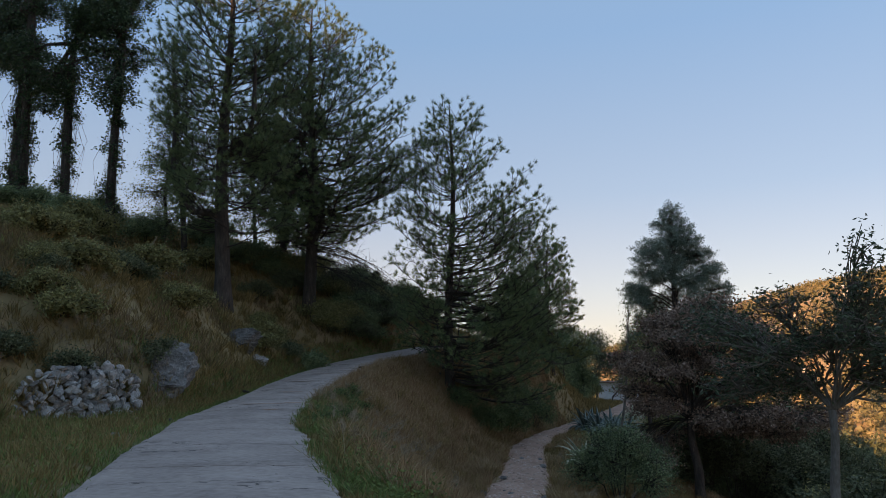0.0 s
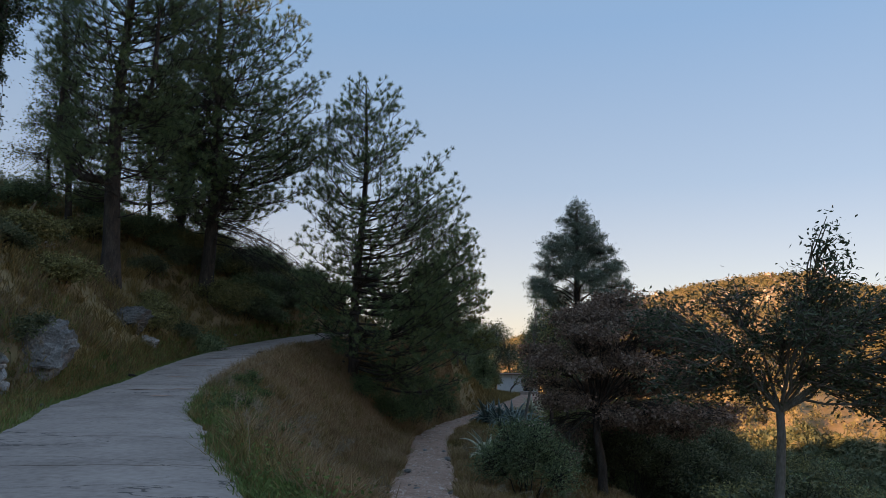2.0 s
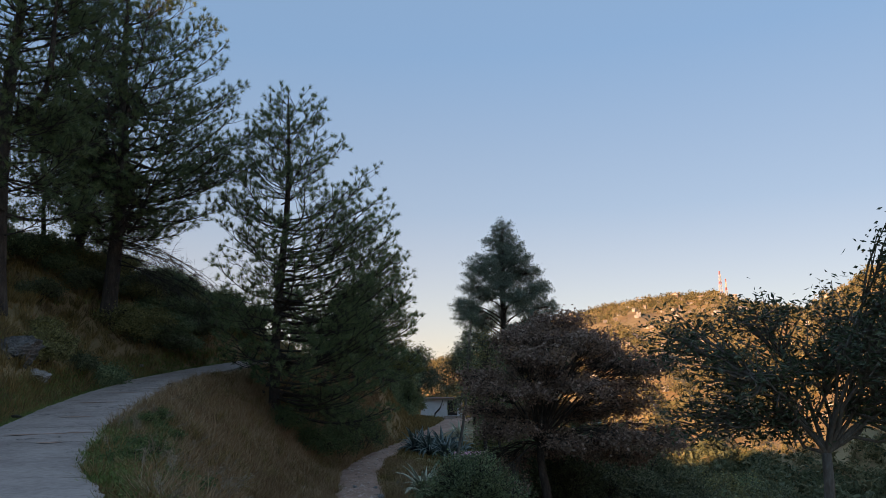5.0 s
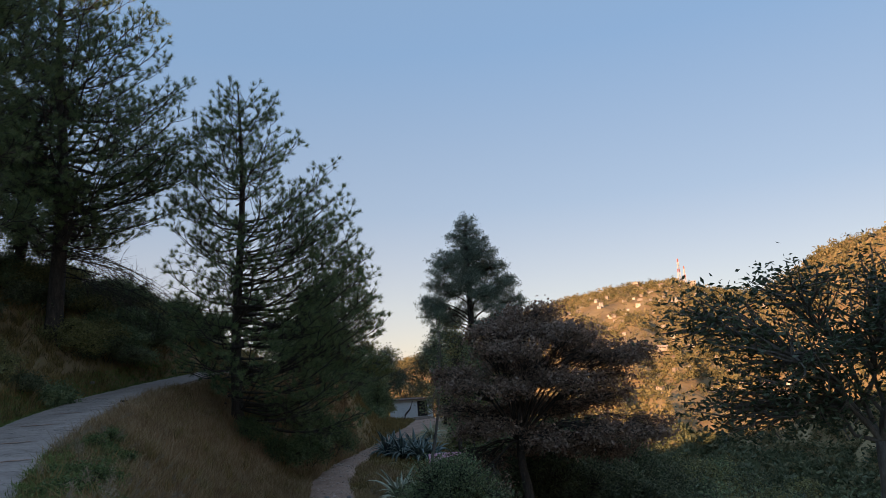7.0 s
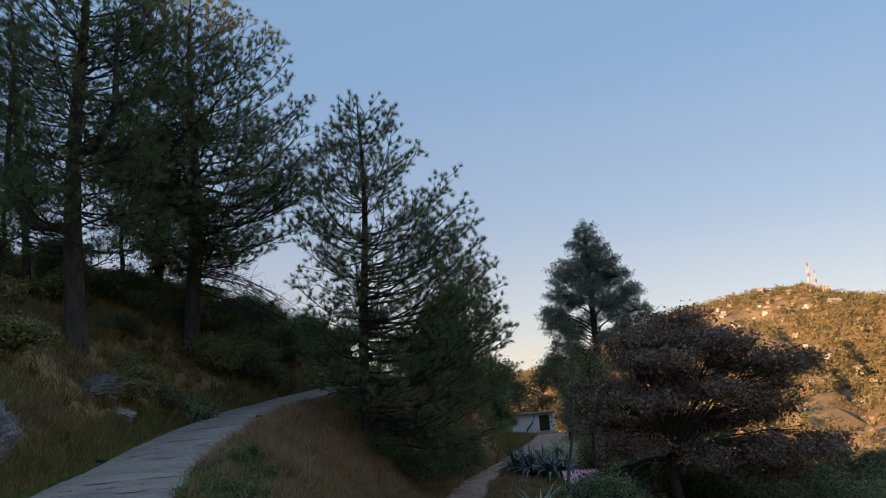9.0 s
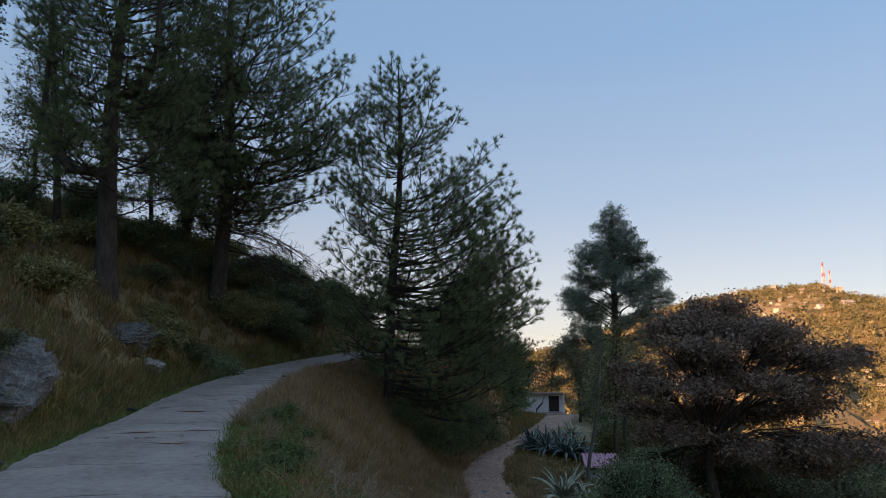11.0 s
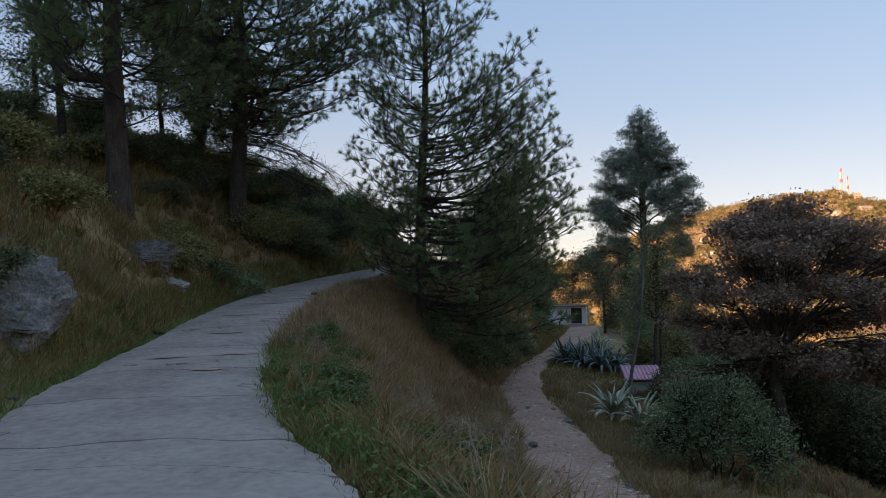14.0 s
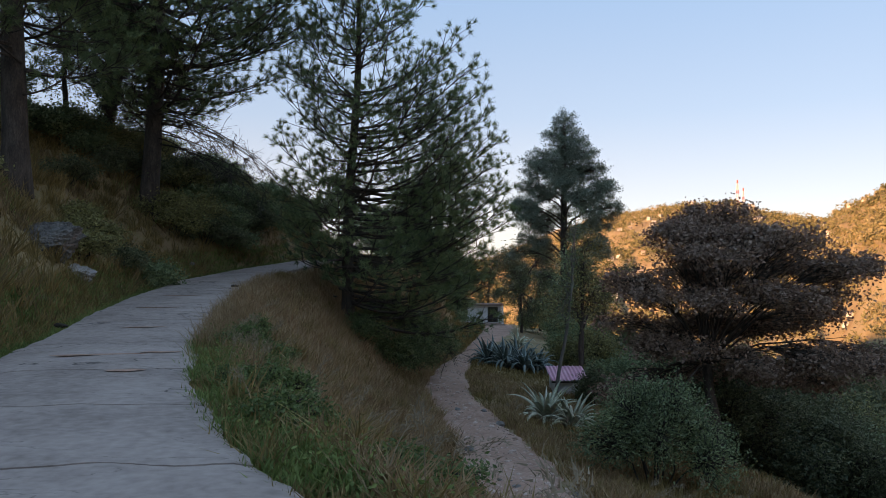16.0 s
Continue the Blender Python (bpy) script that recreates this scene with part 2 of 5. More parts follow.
M_GRASS_D = material("dry_grass", [(0.21, 0.118, 0.06), (0.375, 0.228, 0.12), (0.55, 0.395, 0.245)], 0.35, 0.8, 0, island=0.25, translucent=0.25)
M_GRASS_G = material("green_grass", [(0.092, 0.138, 0.042), (0.173, 0.230, 0.070), (0.300, 0.346, 0.115)], 0.4, 0.8, 0, island=0.3, translucent=0.25)
M_WEED = material("weed_leaves", [(0.06, 0.095, 0.035), (0.12, 0.175, 0.06), (0.22, 0.27, 0.1)], 1.5, 0.6, 0, island=0.3, translucent=0.25)
M_GRASS_O = material("olive_bank_grass", [(0.13, 0.096, 0.04), (0.28, 0.19, 0.073), (0.42, 0.29, 0.125)], 0.3, 0.8, 0, island=0.3, translucent=0.25)
M_PLUME = material("pale_grass_plumes", [(0.24, 0.17, 0.11), (0.42, 0.33, 0.23)], 2.0, 0.9, 0, island=0.3, translucent=0.3)
M_AGAVE = material("blue_green_agave", [(0.09, 0.135, 0.125), (0.19, 0.255, 0.235), (0.33, 0.42, 0.385)], 2.0, 0.55, 0.1, obrand=0.25)
M_AGAVE_V = material("variegated_agave", [(0.265, 0.298, 0.198), (0.562, 0.562, 0.413), (0.827, 0.793, 0.628)], 2.0, 0.55, 0.1, obrand=0.3)
M_WHITE = material("whitewash", [(0.5, 0.49, 0.48), (0.68, 0.67, 0.66), (0.76, 0.75, 0.74)], 0.8, 0.9, 0.2, fine=8)
M_PINK = material("faded_pink_roof_sheet", [(0.5, 0.22, 0.3), (0.76, 0.36, 0.44), (0.82, 0.5, 0.55)], 1.2, 0.7, 0.1)
M_DOOR = material("dark_wooden_door", [(0.025, 0.018, 0.015), (0.06, 0.04, 0.03)], 3.0, 0.7, 0.3, stretch=(4, 4, 0.4))
M_SLATE = material("rusty_roof_sheet", [(0.12, 0.07, 0.05), (0.22, 0.14, 0.11)], 2.0, 0.8, 0.2)
M_HOUSE = material("pale_plaster", [(0.22, 0.175, 0.145), (0.4, 0.345, 0.3), (0.58, 0.54, 0.5)], 0.1, 0.9, 0, obrand=0.5)
M_HROOF = material("village_roofs", [(0.16, 0.10, 0.08), (0.33, 0.23, 0.19), (0.42, 0.40, 0.38)], 0.1, 0.85, 0, obrand=0.7)
M_WINDOW = material("dark_window", [(0.02, 0.025, 0.03), (0.05, 0.055, 0.06)], 1.0, 0.25, 0)
M_FARTREE = material("far_hill_trees", [(0.08, 0.085, 0.042), (0.18, 0.16, 0.08), (0.32, 0.255, 0.14)], 0.03, 0.9, 0, fine=0.2, island=0.35, translucent=0.2)
M_STEEL = material("painted_steel", [(0.45, 0.42, 0.4), (0.6, 0.58, 0.56)], 1.0, 0.5, 0)
M_RED = material("red_painted_steel", [(0.4, 0.12, 0.09), (0.5, 0.16, 0.12)], 1.0, 0.5, 0)

def add_cracks(m):
    """Fine dark cracks and pits in the concrete."""
    nt = m.node_tree
    bs = nt.nodes["Principled BSDF"]
    src = bs.inputs["Base Color"].links[0].from_socket
    tc = nt.nodes.new("ShaderNodeTexCoord")
    last = src
    for scale, stretch, width, dark, detail in ((0.28, (0.35, 1, 1), 0.0016, 0.35, 8), (0.9, (0.3, 1.4, 1), 0.0016, 0.6, 6)):
        mp = nt.nodes.new("ShaderNodeMapping")
        mp.inputs["Scale"].default_value = stretch
        mp.inputs["Rotation"].default_value = (0, 0, 0.18)
        nz = nt.nodes.new("ShaderNodeTexNoise")
        nz.inputs["Scale"].default_value, nz.inputs["Detail"].default_value = scale, detail
        su, ab, lt, mx = [nt.nodes.new("ShaderNodeMath") for _ in range(3)] + [nt.nodes.new("ShaderNodeMix")]
        su.operation, ab.operation, lt.operation = "SUBTRACT", "ABSOLUTE", "LESS_THAN"
        su.inputs[1].default_value, lt.inputs[1].default_value = 0.5, width
        mx.data_type, mx.blend_type = "RGBA", "MULTIPLY"
        mx.inputs[7].default_value = (dark, dark, dark, 1)
        nt.links.new(tc.outputs["Object"], mp.inputs[0])
        nt.links.new(mp.outputs[0], nz.inputs["Vector"])
        nt.links.new(nz.outputs[0], su.inputs[0])
        nt.links.new(su.outputs[0], ab.inputs[0])
        nt.links.new(ab.outputs[0], lt.inputs[0])
        nt.links.new(lt.outputs[0], mx.inputs[0])
        nt.links.new(last, mx.inputs[6])
        last = mx.outputs[2]
    nt.links.new(last, bs.inputs["Base Color"])


add_cracks(M_CONCRETE)

# ---------- the lie of the land ----------
LX = ((-40, 24.0), (-10, 8.4), (1.4, 1.85), (8.1, -2.04), (11.4, -3.94), (17, -6.75), (19.4, -7.8), (22.3, -8.6), (26.3, -9.5), (30.8, -10.4), (36.8, -11.1), (40.6, -10.2), (45.6, -8.3), (52, -5.8), (60, -4.2), (75, -4))
RX = ((-40, 27.4), (-10, 11.8), (1.4, 5.15), (8.5, 0.96), (11, -0.36), (13, -1.42), (15.1, -2.48), (17.4, -3.7), (19.2, -4.5), (21.2, -5.2), (24.4, -6.2), (27.2, -6.8), (33.4, -7.85), (37, -8.25), (40.3, -7.9), (45.6, -6.1), (52, -3.2), (60, -1.4), (75, -1))
RZ = ((-40, -1.0), (0, 0.0), (15, -0.03), (20, 0.05), (24, 0.25), (28, 0.6), (36, 1.25), (45, 2.3), (52, 2.7), (58, 1.4), (66, -0.6), (80, -2.5), (97, -3.6), (120, -4.5))
PL = ((-40, 30), (0, 6.6), (10, 3.2), (18, 0.6), (25, -0.85), (31, -1.2), (41, -2.2), (48, -1.7), (52, -1.1), (57.7, 0.0), (81, 2.6), (97, 4.0), (140, 6))
PR = ((-40, 32), (0, 8.6), (10, 5.2), (18, 2.9), (25, 1.38), (31, 0.9), (36.6, 0.1), (41, -0.2), (50, 0.1), (60, 1.6), (81, 5.6), (97, 7.4), (140, 9))
PZ = ((-40, -1.2), (0, -0.3), (10, -1.3), (18, -2.5), (25, -2.97), (30, -3.1), (57, -3.3), (97, -4.0), (140, -5.5))
VERGE = ((0, 4.6), (14, 4.5), (17, 4.2), (18.3, 3.2), (19.2, 2.0), (20.6, 0.7), (24, 0.5), (40, 0.4))
BANK = ((0, 0), (0.5, 0.8), (1.2, 1.5), (2.2, 2.25), (3.2, 3.4), (4, 4.0), (8, 5.8), (12.5, 7.7), (18, 9.0), (25, 9.8), (60, 11.5), (120, 10))
FALL = ((0, 0), (1, -0.12), (3, -0.4), (6, -0.9), (10, -3), (20, -9), (40, -20), (100, -38), (200, -46))
RIDGE_EL = ((-180, 1), (-60, 1.0), (-12, 0.5), (-2, 0.8), (4, 2.0), (9, 4.2), (12.8, 5.1), (18, 5.9), (21.6, 6.0), (24.6, 5.0), (27.5, 4.6), (29.6, 5.8), (32, 7.2), (36, 8.1), (42, 9.5), (60, 9), (100, 4), (180, 1))
RIDGE_D = ((-180, 700), (20, 700), (26, 640), (30, 460), (40, 420), (60, 420), (180, 600))


def lin(table, q):
    t = np.array(table, float)
    return np.interp(q, t[:, 0], t[:, 1])


def ramp(q, a, b):
    s = np.clip((q - a) / (b - a), 0, 1)
    return s * s * (3 - 2 * s)


def ripple(x, y):
    return (np.sin(x * 0.9 + 1.3 * np.sin(y * 0.37)) * np.sin(y * 0.8 + 1.1 * np.sin(x * 0.41))) * 0.5 + 0.3 * np.sin(x * 2.3 + y * 1.1) * np.sin(y * 2.9 - x * 0.7)


def land(x, y):
    """Height of the ground."""
    x, y = np.asarray(x, float), np.asarray(y, float)
    xl, xr, zr, pl, pr, zp = lin(LX, y), lin(RX, y), lin(RZ, y), lin(PL, y), lin(PR, y), lin(PZ, y)
    dl = xl - x
    up = zr + lin(BANK, np.maximum(dl - lin(VERGE, y), 0)) * (1 - 0.5 * ramp(y, 42, 60)) * ramp(y, -30, 10)
    mid = (x - xr) / np.maximum(pl - xr, 0.3)
    s = np.clip(mid, 0, 1)
    s = 0.25 * s + 0.75 * ramp(s, 0.08, 0.95)
    slope = zr + (zp - zr) * s
    dr = x - pr
    down = zp + lin(FALL, np.maximum(dr, 0))
    h = np.where(x < xl, up, np.where(x < xr, zr, np.where(x < pl, slope, np.where(x < pr, zp, down))))
    rough = np.where((x > pl) & (x < pr), 0.03, 0.16)
    out = np.maximum(np.maximum(xl - x, x - xr), 0)
    h = h + ripple(x, y) * rough * ramp(out, 0.2, 1.2) - 0.11 * (1 - ramp(out, 0.15, 0.75))
    # distance
    r = np.hypot(x, y)
    az = np.degrees(np.arctan2(x, y))
    D = lin(RIDGE_D, az)
    top = D * np.tan(np.radians(lin(RIDGE_EL, az) - 0.2)) + 1.4
    fold = 2.2 * np.sin(az * 0.5 + r * 0.012) + 2.5 * np.sin(az * 1.3 - r * 0.02) + 3 * np.sin(r * 0.05 + az * 2.1)
    t = np.clip((r - 190) / (D - 190), 0, 1)
    far = -46 + (top + 46) * t ** 1.15 + fold * np.sin(np.pi * t) - np.maximum(r - D, 0) * 0.25
    far = np.maximum(far, -70)
    far = far - 0.9 * np.sin(far * 0.9 + 0.8 * np.sin(az * 0.9)) * ramp(t, 0.05, 0.2) * (1 - ramp(t, 0.93, 1.0))  # terraces
    k = ramp(r, 105, 200)
    h = h * (1 - k) + far * k
    # an unseen ridge, added to keep the low sun off this side of the valley
    sx, sy = math.sin(radians(SUN_AZ)), math.cos(radians(SUN_AZ))
    u = (x + 14) * sx + (y - 33) * sy
    p = -(x + 14) * sy + (y - 33) * sx
    p = -p
    wall = ramp(u, 35, 120) * (1 - ramp(u, 150, 420)) * (1 - ramp(p, 120, 260)) * (1 - ramp(-p, 320, 520))
    # crest height varies along p to set which treetops the sun reaches
    return np.maximum(h, wall * (18.0 + 120 * math.tan(radians(SUN_EL)) + 1.2 * np.clip(p - 0.5, 0, 14) - 0.5 * np.clip(p - 40, 0, 40)) - 200 * (wall < 0.02))


def on(x, y, dz=0.0):
    return Vector((x, y, float(land(x, y)) + dz))


def steps(*spans):
    """Grid lines: spans of (end, spacing) from a start."""
    out = [spans[0]]
    for end, gap in spans[1:]:
        out += list(np.linspace(out[-1], end, max(2, int(round((end - out[-1]) / gap)) + 1))[1:])
    return np.array(out)


gx = steps(-1500, (-420, 120), (-120, 15), (-40, 3), (-18, 0.8), (12, 0.25), (30, 1.0), (120, 5), (560, 9), (1500, 100))
gy = steps(-900, (-300, 100), (-60, 12), (0, 2), (8, 0.5), (50, 0.25), (64, 0.6), (130, 2), (760, 9), (1800, 120))
X, Y = np.meshgrid(gx, gy, indexing="ij")
Z = land(X, Y)
g = Geo()
i, j = np.meshgrid(np.arange(len(gx) - 1), np.arange(len(gy) - 1), indexing="ij")
w = len(gy)
g.add(np.stack([X, Y, Z], -1).reshape(-1, 3), np.stack([i * w + j, (i + 1) * w + j, (i + 1) * w + j + 1, i * w + j + 1], -1).reshape(-1, 4))
solo("ground", g, M_SOIL, "grassy brown hillside falling away into a wide valley", "hillside", "structure", smooth=True)

# ---------- the concrete road, slab by slab ----------
road = thing("road", (0, 0, 0), "cracked grey concrete road curving up the hillside", "road", kind="structure")
seams = [-12, -8.5, -5, -1.6, 1.6, 4.7, 7.6, 10.4, 13.0, 15.6, 18.0, 20.6, 23.4, 26.4, 29.6, 33.0, 36.4, 39.6, 43.0, 46.6, 50.4, 54.5]


def slab(a, b, seed):
    """One cast bay between two seams, with ragged sides and a rounded, chipped edge."""
    r = np.random.default_rng(seed)
    n, m = 16, 22
    gl = Geo()
    sv = np.linspace(0, 1, n)
    tv = np.linspace(0, 1, m)
    jag0, jag1 = [0.05 * np.sin(tv * 9 + k) + 0.03 * np.sin(tv * 23 + 2 * k) for k in (seed, seed + 1)]
    V = []
    for si, s in enumerate(sv):
        tilt = 0.55
        y0, y1 = a + jag0 + tilt * (tv - 0.5), b + jag1 + tilt * (tv - 0.5)
        y = y0 + 0.02 + (y1 - y0 - 0.04) * s
        lx, rx = lin(LX, y), lin(RX, y)
        edge = 0.03 * np.sin(y * 1.3) + 0.015 * np.sin(y * 5.7 + 1) + 0.01 * np.sin(y * 17.0)
        x = lx + edge + (rx - lx - edge + 0.06 * np.sin(y * 1.7 + 2) + 0.025 * np.sin(y * 6.3) + 0.012 * np.sin(y * 19.0)) * tv
        z = lin(RZ, y) + 0.035 * np.sin(tv * 3.14) + 0.006 * np.sin(y * 7 + tv * 9)
        drop = np.where((tv == 0) | (tv == 1), 0.02, 0) + (0.008 if si in (0, n - 1) else 0)
        V.append(np.stack([x, y, z - drop], -1))
    V = np.array(V)
    low = V.copy()
    low[..., 2] -= 0.16
    ii, jj = np.meshgrid(np.arange(n - 1), np.arange(m - 1), indexing="ij")
    q = np.stack([ii * m + jj, ii * m + jj + 1, (ii + 1) * m + jj + 1, (ii + 1) * m + jj], -1).reshape(-1, 4)
    gl.add(V.reshape(-1, 3), q[:, ::-1][:, [3, 0, 1, 2]])
    rim = np.concatenate([V[0], V[1:, -1], V[-1, -2::-1], V[-2:0:-1, 0]])
    rim2 = rim - np.array([0, 0, 0.16])
    k = len(rim)
    e = np.arange(k)
    gl.add(np.concatenate([rim, rim2]), np.stack([e, (e + 1) % k, k + (e + 1) % k, k + e], -1))
    return gl


for k, (a, b) in enumerate(zip(seams[:-1], seams[1:])):
    part("slab", slab(a, b, k), M_CONCRETE, road)

# ---------- the dirt path ----------
g = Geo()
py = np.linspace(4, 99, 280)
ts = np.linspace(0, 1, 9)
P = []
for y in py:
    a, b = float(lin(PL, y)), float(lin(PR, y))
    a, b = a + 0.12 * math.sin(y * 1.1) + 0.06 * math.sin(y * 3.3), b + 0.14 * math.sin(y * 0.9 + 1) + 0.06 * math.sin(y * 4.1)
    x = a + (b - a) * ts
    P.append(np.stack([x, np.full(9, y), land(x, np.full(9, y)) * 0 + lin(PZ, y) + 0.10 - 0.10 * np.abs(ts * 2 - 1) ** 3 + 0.03 * np.sin(x * 3 + y * 2)], -1))
P = np.array(P)
ii, jj = np.meshgrid(np.arange(len(py) - 1), np.arange(8), indexing="ij")
g.add(P.reshape(-1, 3), np.stack([ii * 9 + jj, ii * 9 + jj + 1, (ii + 1) * 9 + jj + 1, (ii + 1) * 9 + jj], -1).reshape(-1, 4))
solo("footpath", g, M_DIRT, "stony pale brown dirt footpath below the road", "path", "structure", smooth=True)


# ---------- trees ----------
def pine(place, top, reach, n, first=0.25, r0=0.3, seed=1, name="pine_tree", label="", needle=M_NEEDLE, lean=(0, 0), tuft=0.27, per=34, dead=0, fork=False, gap=0.31, skirt=()):
    """A long-needled pine: tapered trunk, up-curved limbs that end at reach(height share, bearing), branchlets and brush-like tufts."""
    r = np.random.default_rng(seed)
    tree = thing(name, place, label, "tree", "pines beside the road")
    f = np.linspace(0, 1, 16)
    axis = np.stack([lean[0] * f + 0.12 * np.sin(f * 7 + seed), lean[1] * f + 0.12 * np.cos(f * 6 + seed) - 0.12 * math.cos(seed), top * f], -1)
    axis[0, 2] -= 0.5
    rad = r0 * (1 - f) ** 0.75 + 0.02
    rad[0] *= 1.35
    part("trunk", Geo().add(*tube(axis, rad, 10)), M_BARK, tree, "fissured grey-brown bark", smooth=True)
    at = lambda h: np.array([np.interp(h, f, axis[:, c]) for c in range(3)])
    tp, td, tw = [], [], Geo()
    for k in range(n + len(skirt)):
        h = first + (0.99 - first) * (min(k, n - 1) + r.uniform(0, 1)) / n
        az = k * 2.39996 + r.normal(0, 0.5)
        ln = reach(h, az) * r.choice([0.5, 0.8, 0.95, 1.0, 1.0]) * r.uniform(0.93, 1.05)
        if k >= n:
            h, az, ln = skirt[k - n]
        if ln < 0.25:
            continue
        rise = ln * math.tan(radians(8 + 30 * max(h - first, 0) / (1 - first) + r.normal(0, 6)))
        foot = at(max(h - rise / top, 0.04))
        tip = at(h) + np.array([math.sin(az) * ln, math.cos(az) * ln, 0])
        d = unit(tip - foot)
        s = np.linspace(0, 1, 8)
        side = unit(np.array([d[1], -d[0], 0]))
        pts = foot + (tip - foot) * s[:, None] - np.array([0, 0, 1.0]) * (ln * 0.12 * np.sin(s * 3.14))[:, None] + side * (ln * r.normal(0, 0.07) * np.sin(s * 3 + k))[:, None]
        part("limb", Geo().add(*tube(pts, min(0.08, 0.014 + 0.009 * ln) * (1 - s * 0.85), 5)), M_BARK, tree)
        u = 0.30 + r.uniform(0, 0.1)
        q = k
        while u < 1.0:
            o = np.array([np.interp(u, s, pts[:, c]) for c in range(3)])
            q += 1
            tl = r.uniform(0.45, 0.8) + 0.34 * ln * (1 - u)
            dd = unit(d * r.uniform(0.5, 0.9) + (1 if q % 2 else -1) * side * r.uniform(0.4, 1.0) + np.array([0, 0, r.uniform(-0.25, 0.5)]))
            end = o + dd * tl + np.array([0, 0, 0.14 * tl])
            mid = (o + end) / 2 - np.array([0, 0, 0.05 * tl])
            tw.add(*tube([o, mid, end], [0.018, 0.013, 0.008], 3, False))
            tp.append(end)
            td.append(dd + np.array([0, 0, 0.6]))
            for w_ in np.arange(0.35, 0.95, 0.5 / tl):
                b = o + (end - o) * w_
                sd = unit(np.cross(dd, r.normal(0, 1, 3)) + np.array([0, 0, 0.5]) + dd * 0.6)
                e = b + sd * r.uniform(0.2, 0.42)
                tw.add(*tube([b, (b + e) / 2, e], [0.009, 0.008, 0.006], 3, False))
                tp.append(e)
                td.append(sd + np.array([0, 0, 0.45]))
            u += gap / max(ln, 0.6) * r.uniform(0.7, 1.3)
        tp.append(pts[-1])
        td.append(d + np.array([0, 0, 0.6]))
    tp.append(axis[-1])
    td.append(np.array([0, 0, 1.0]))
    part("twigwork", tw, M_TWIG, tree, kind="stuff")
    part("crown", Geo().add(*needles(np.array(tp), unit(np.array(td)), per, tuft, 0.018, 0.62, r)), needle, tree, "dark green tufts of long needles", kind="stuff")
    for k in range(dead):
        h = first * r.uniform(0.7, 1.1)
        az = r.uniform(0.9, 2.4)
        d = np.array([math.sin(az), math.cos(az), -0.2 + r.uniform(-0.15, 0.1)])
        ln = r.uniform(2.6, 5.6)
        s = np.linspace(0, 1, 8)
        pts = at(h) + d * ln * s[:, None] + np.array([0, 0, 1.0]) * (0.10 * ln * s - 0.36 * ln * s ** 2.2)[:, None] + r.normal(0, 0.05, (8, 3)) * s[:, None]
        db = Geo().add(*tube(pts, 0.03 * (1 - 0.85 * s), 4))
        for u in range(2, 8):
            for _ in range(5):
                e = pts[u] + r.normal(0, 0.38, 3) + np.array([0.2, 0, -0.25])
                m = (pts[u] + e) / 2 + r.normal(0, 0.06, 3)
                db.add(*tube([pts[u], m, e], [0.012, 0.009, 0.005], 3, False))
                db.add(*tube([m, m + (e - m) * 0.5 + r.normal(0, 0.08, 3), m + (e - m) * 0.8 + r.normal(0, 0.2, 3)], [0.008, 0.006, 0.004], 3, False))
        part("dead_branch", db, M_TWIG, tree, "bare drooping dead branch")
    if fork:
        for az, h, ln in fork:
            s = np.linspace(0, 1, 8)
            d = np.array([math.sin(az), math.cos(az), 0])
            pts = at(h) + d * (ln * 0.35 * np.minimum(s * 3, 1) ** 0.7)[:, None] + np.array([0, 0, 1.0]) * (ln * np.maximum(s - 0.12, 0))[:, None]
            part("forked_stem", Geo().add(*tube(pts, r0 * 0.55 * (1 - 0.8 * s), 8)), M_BARK, tree, smooth=True)
    return tree


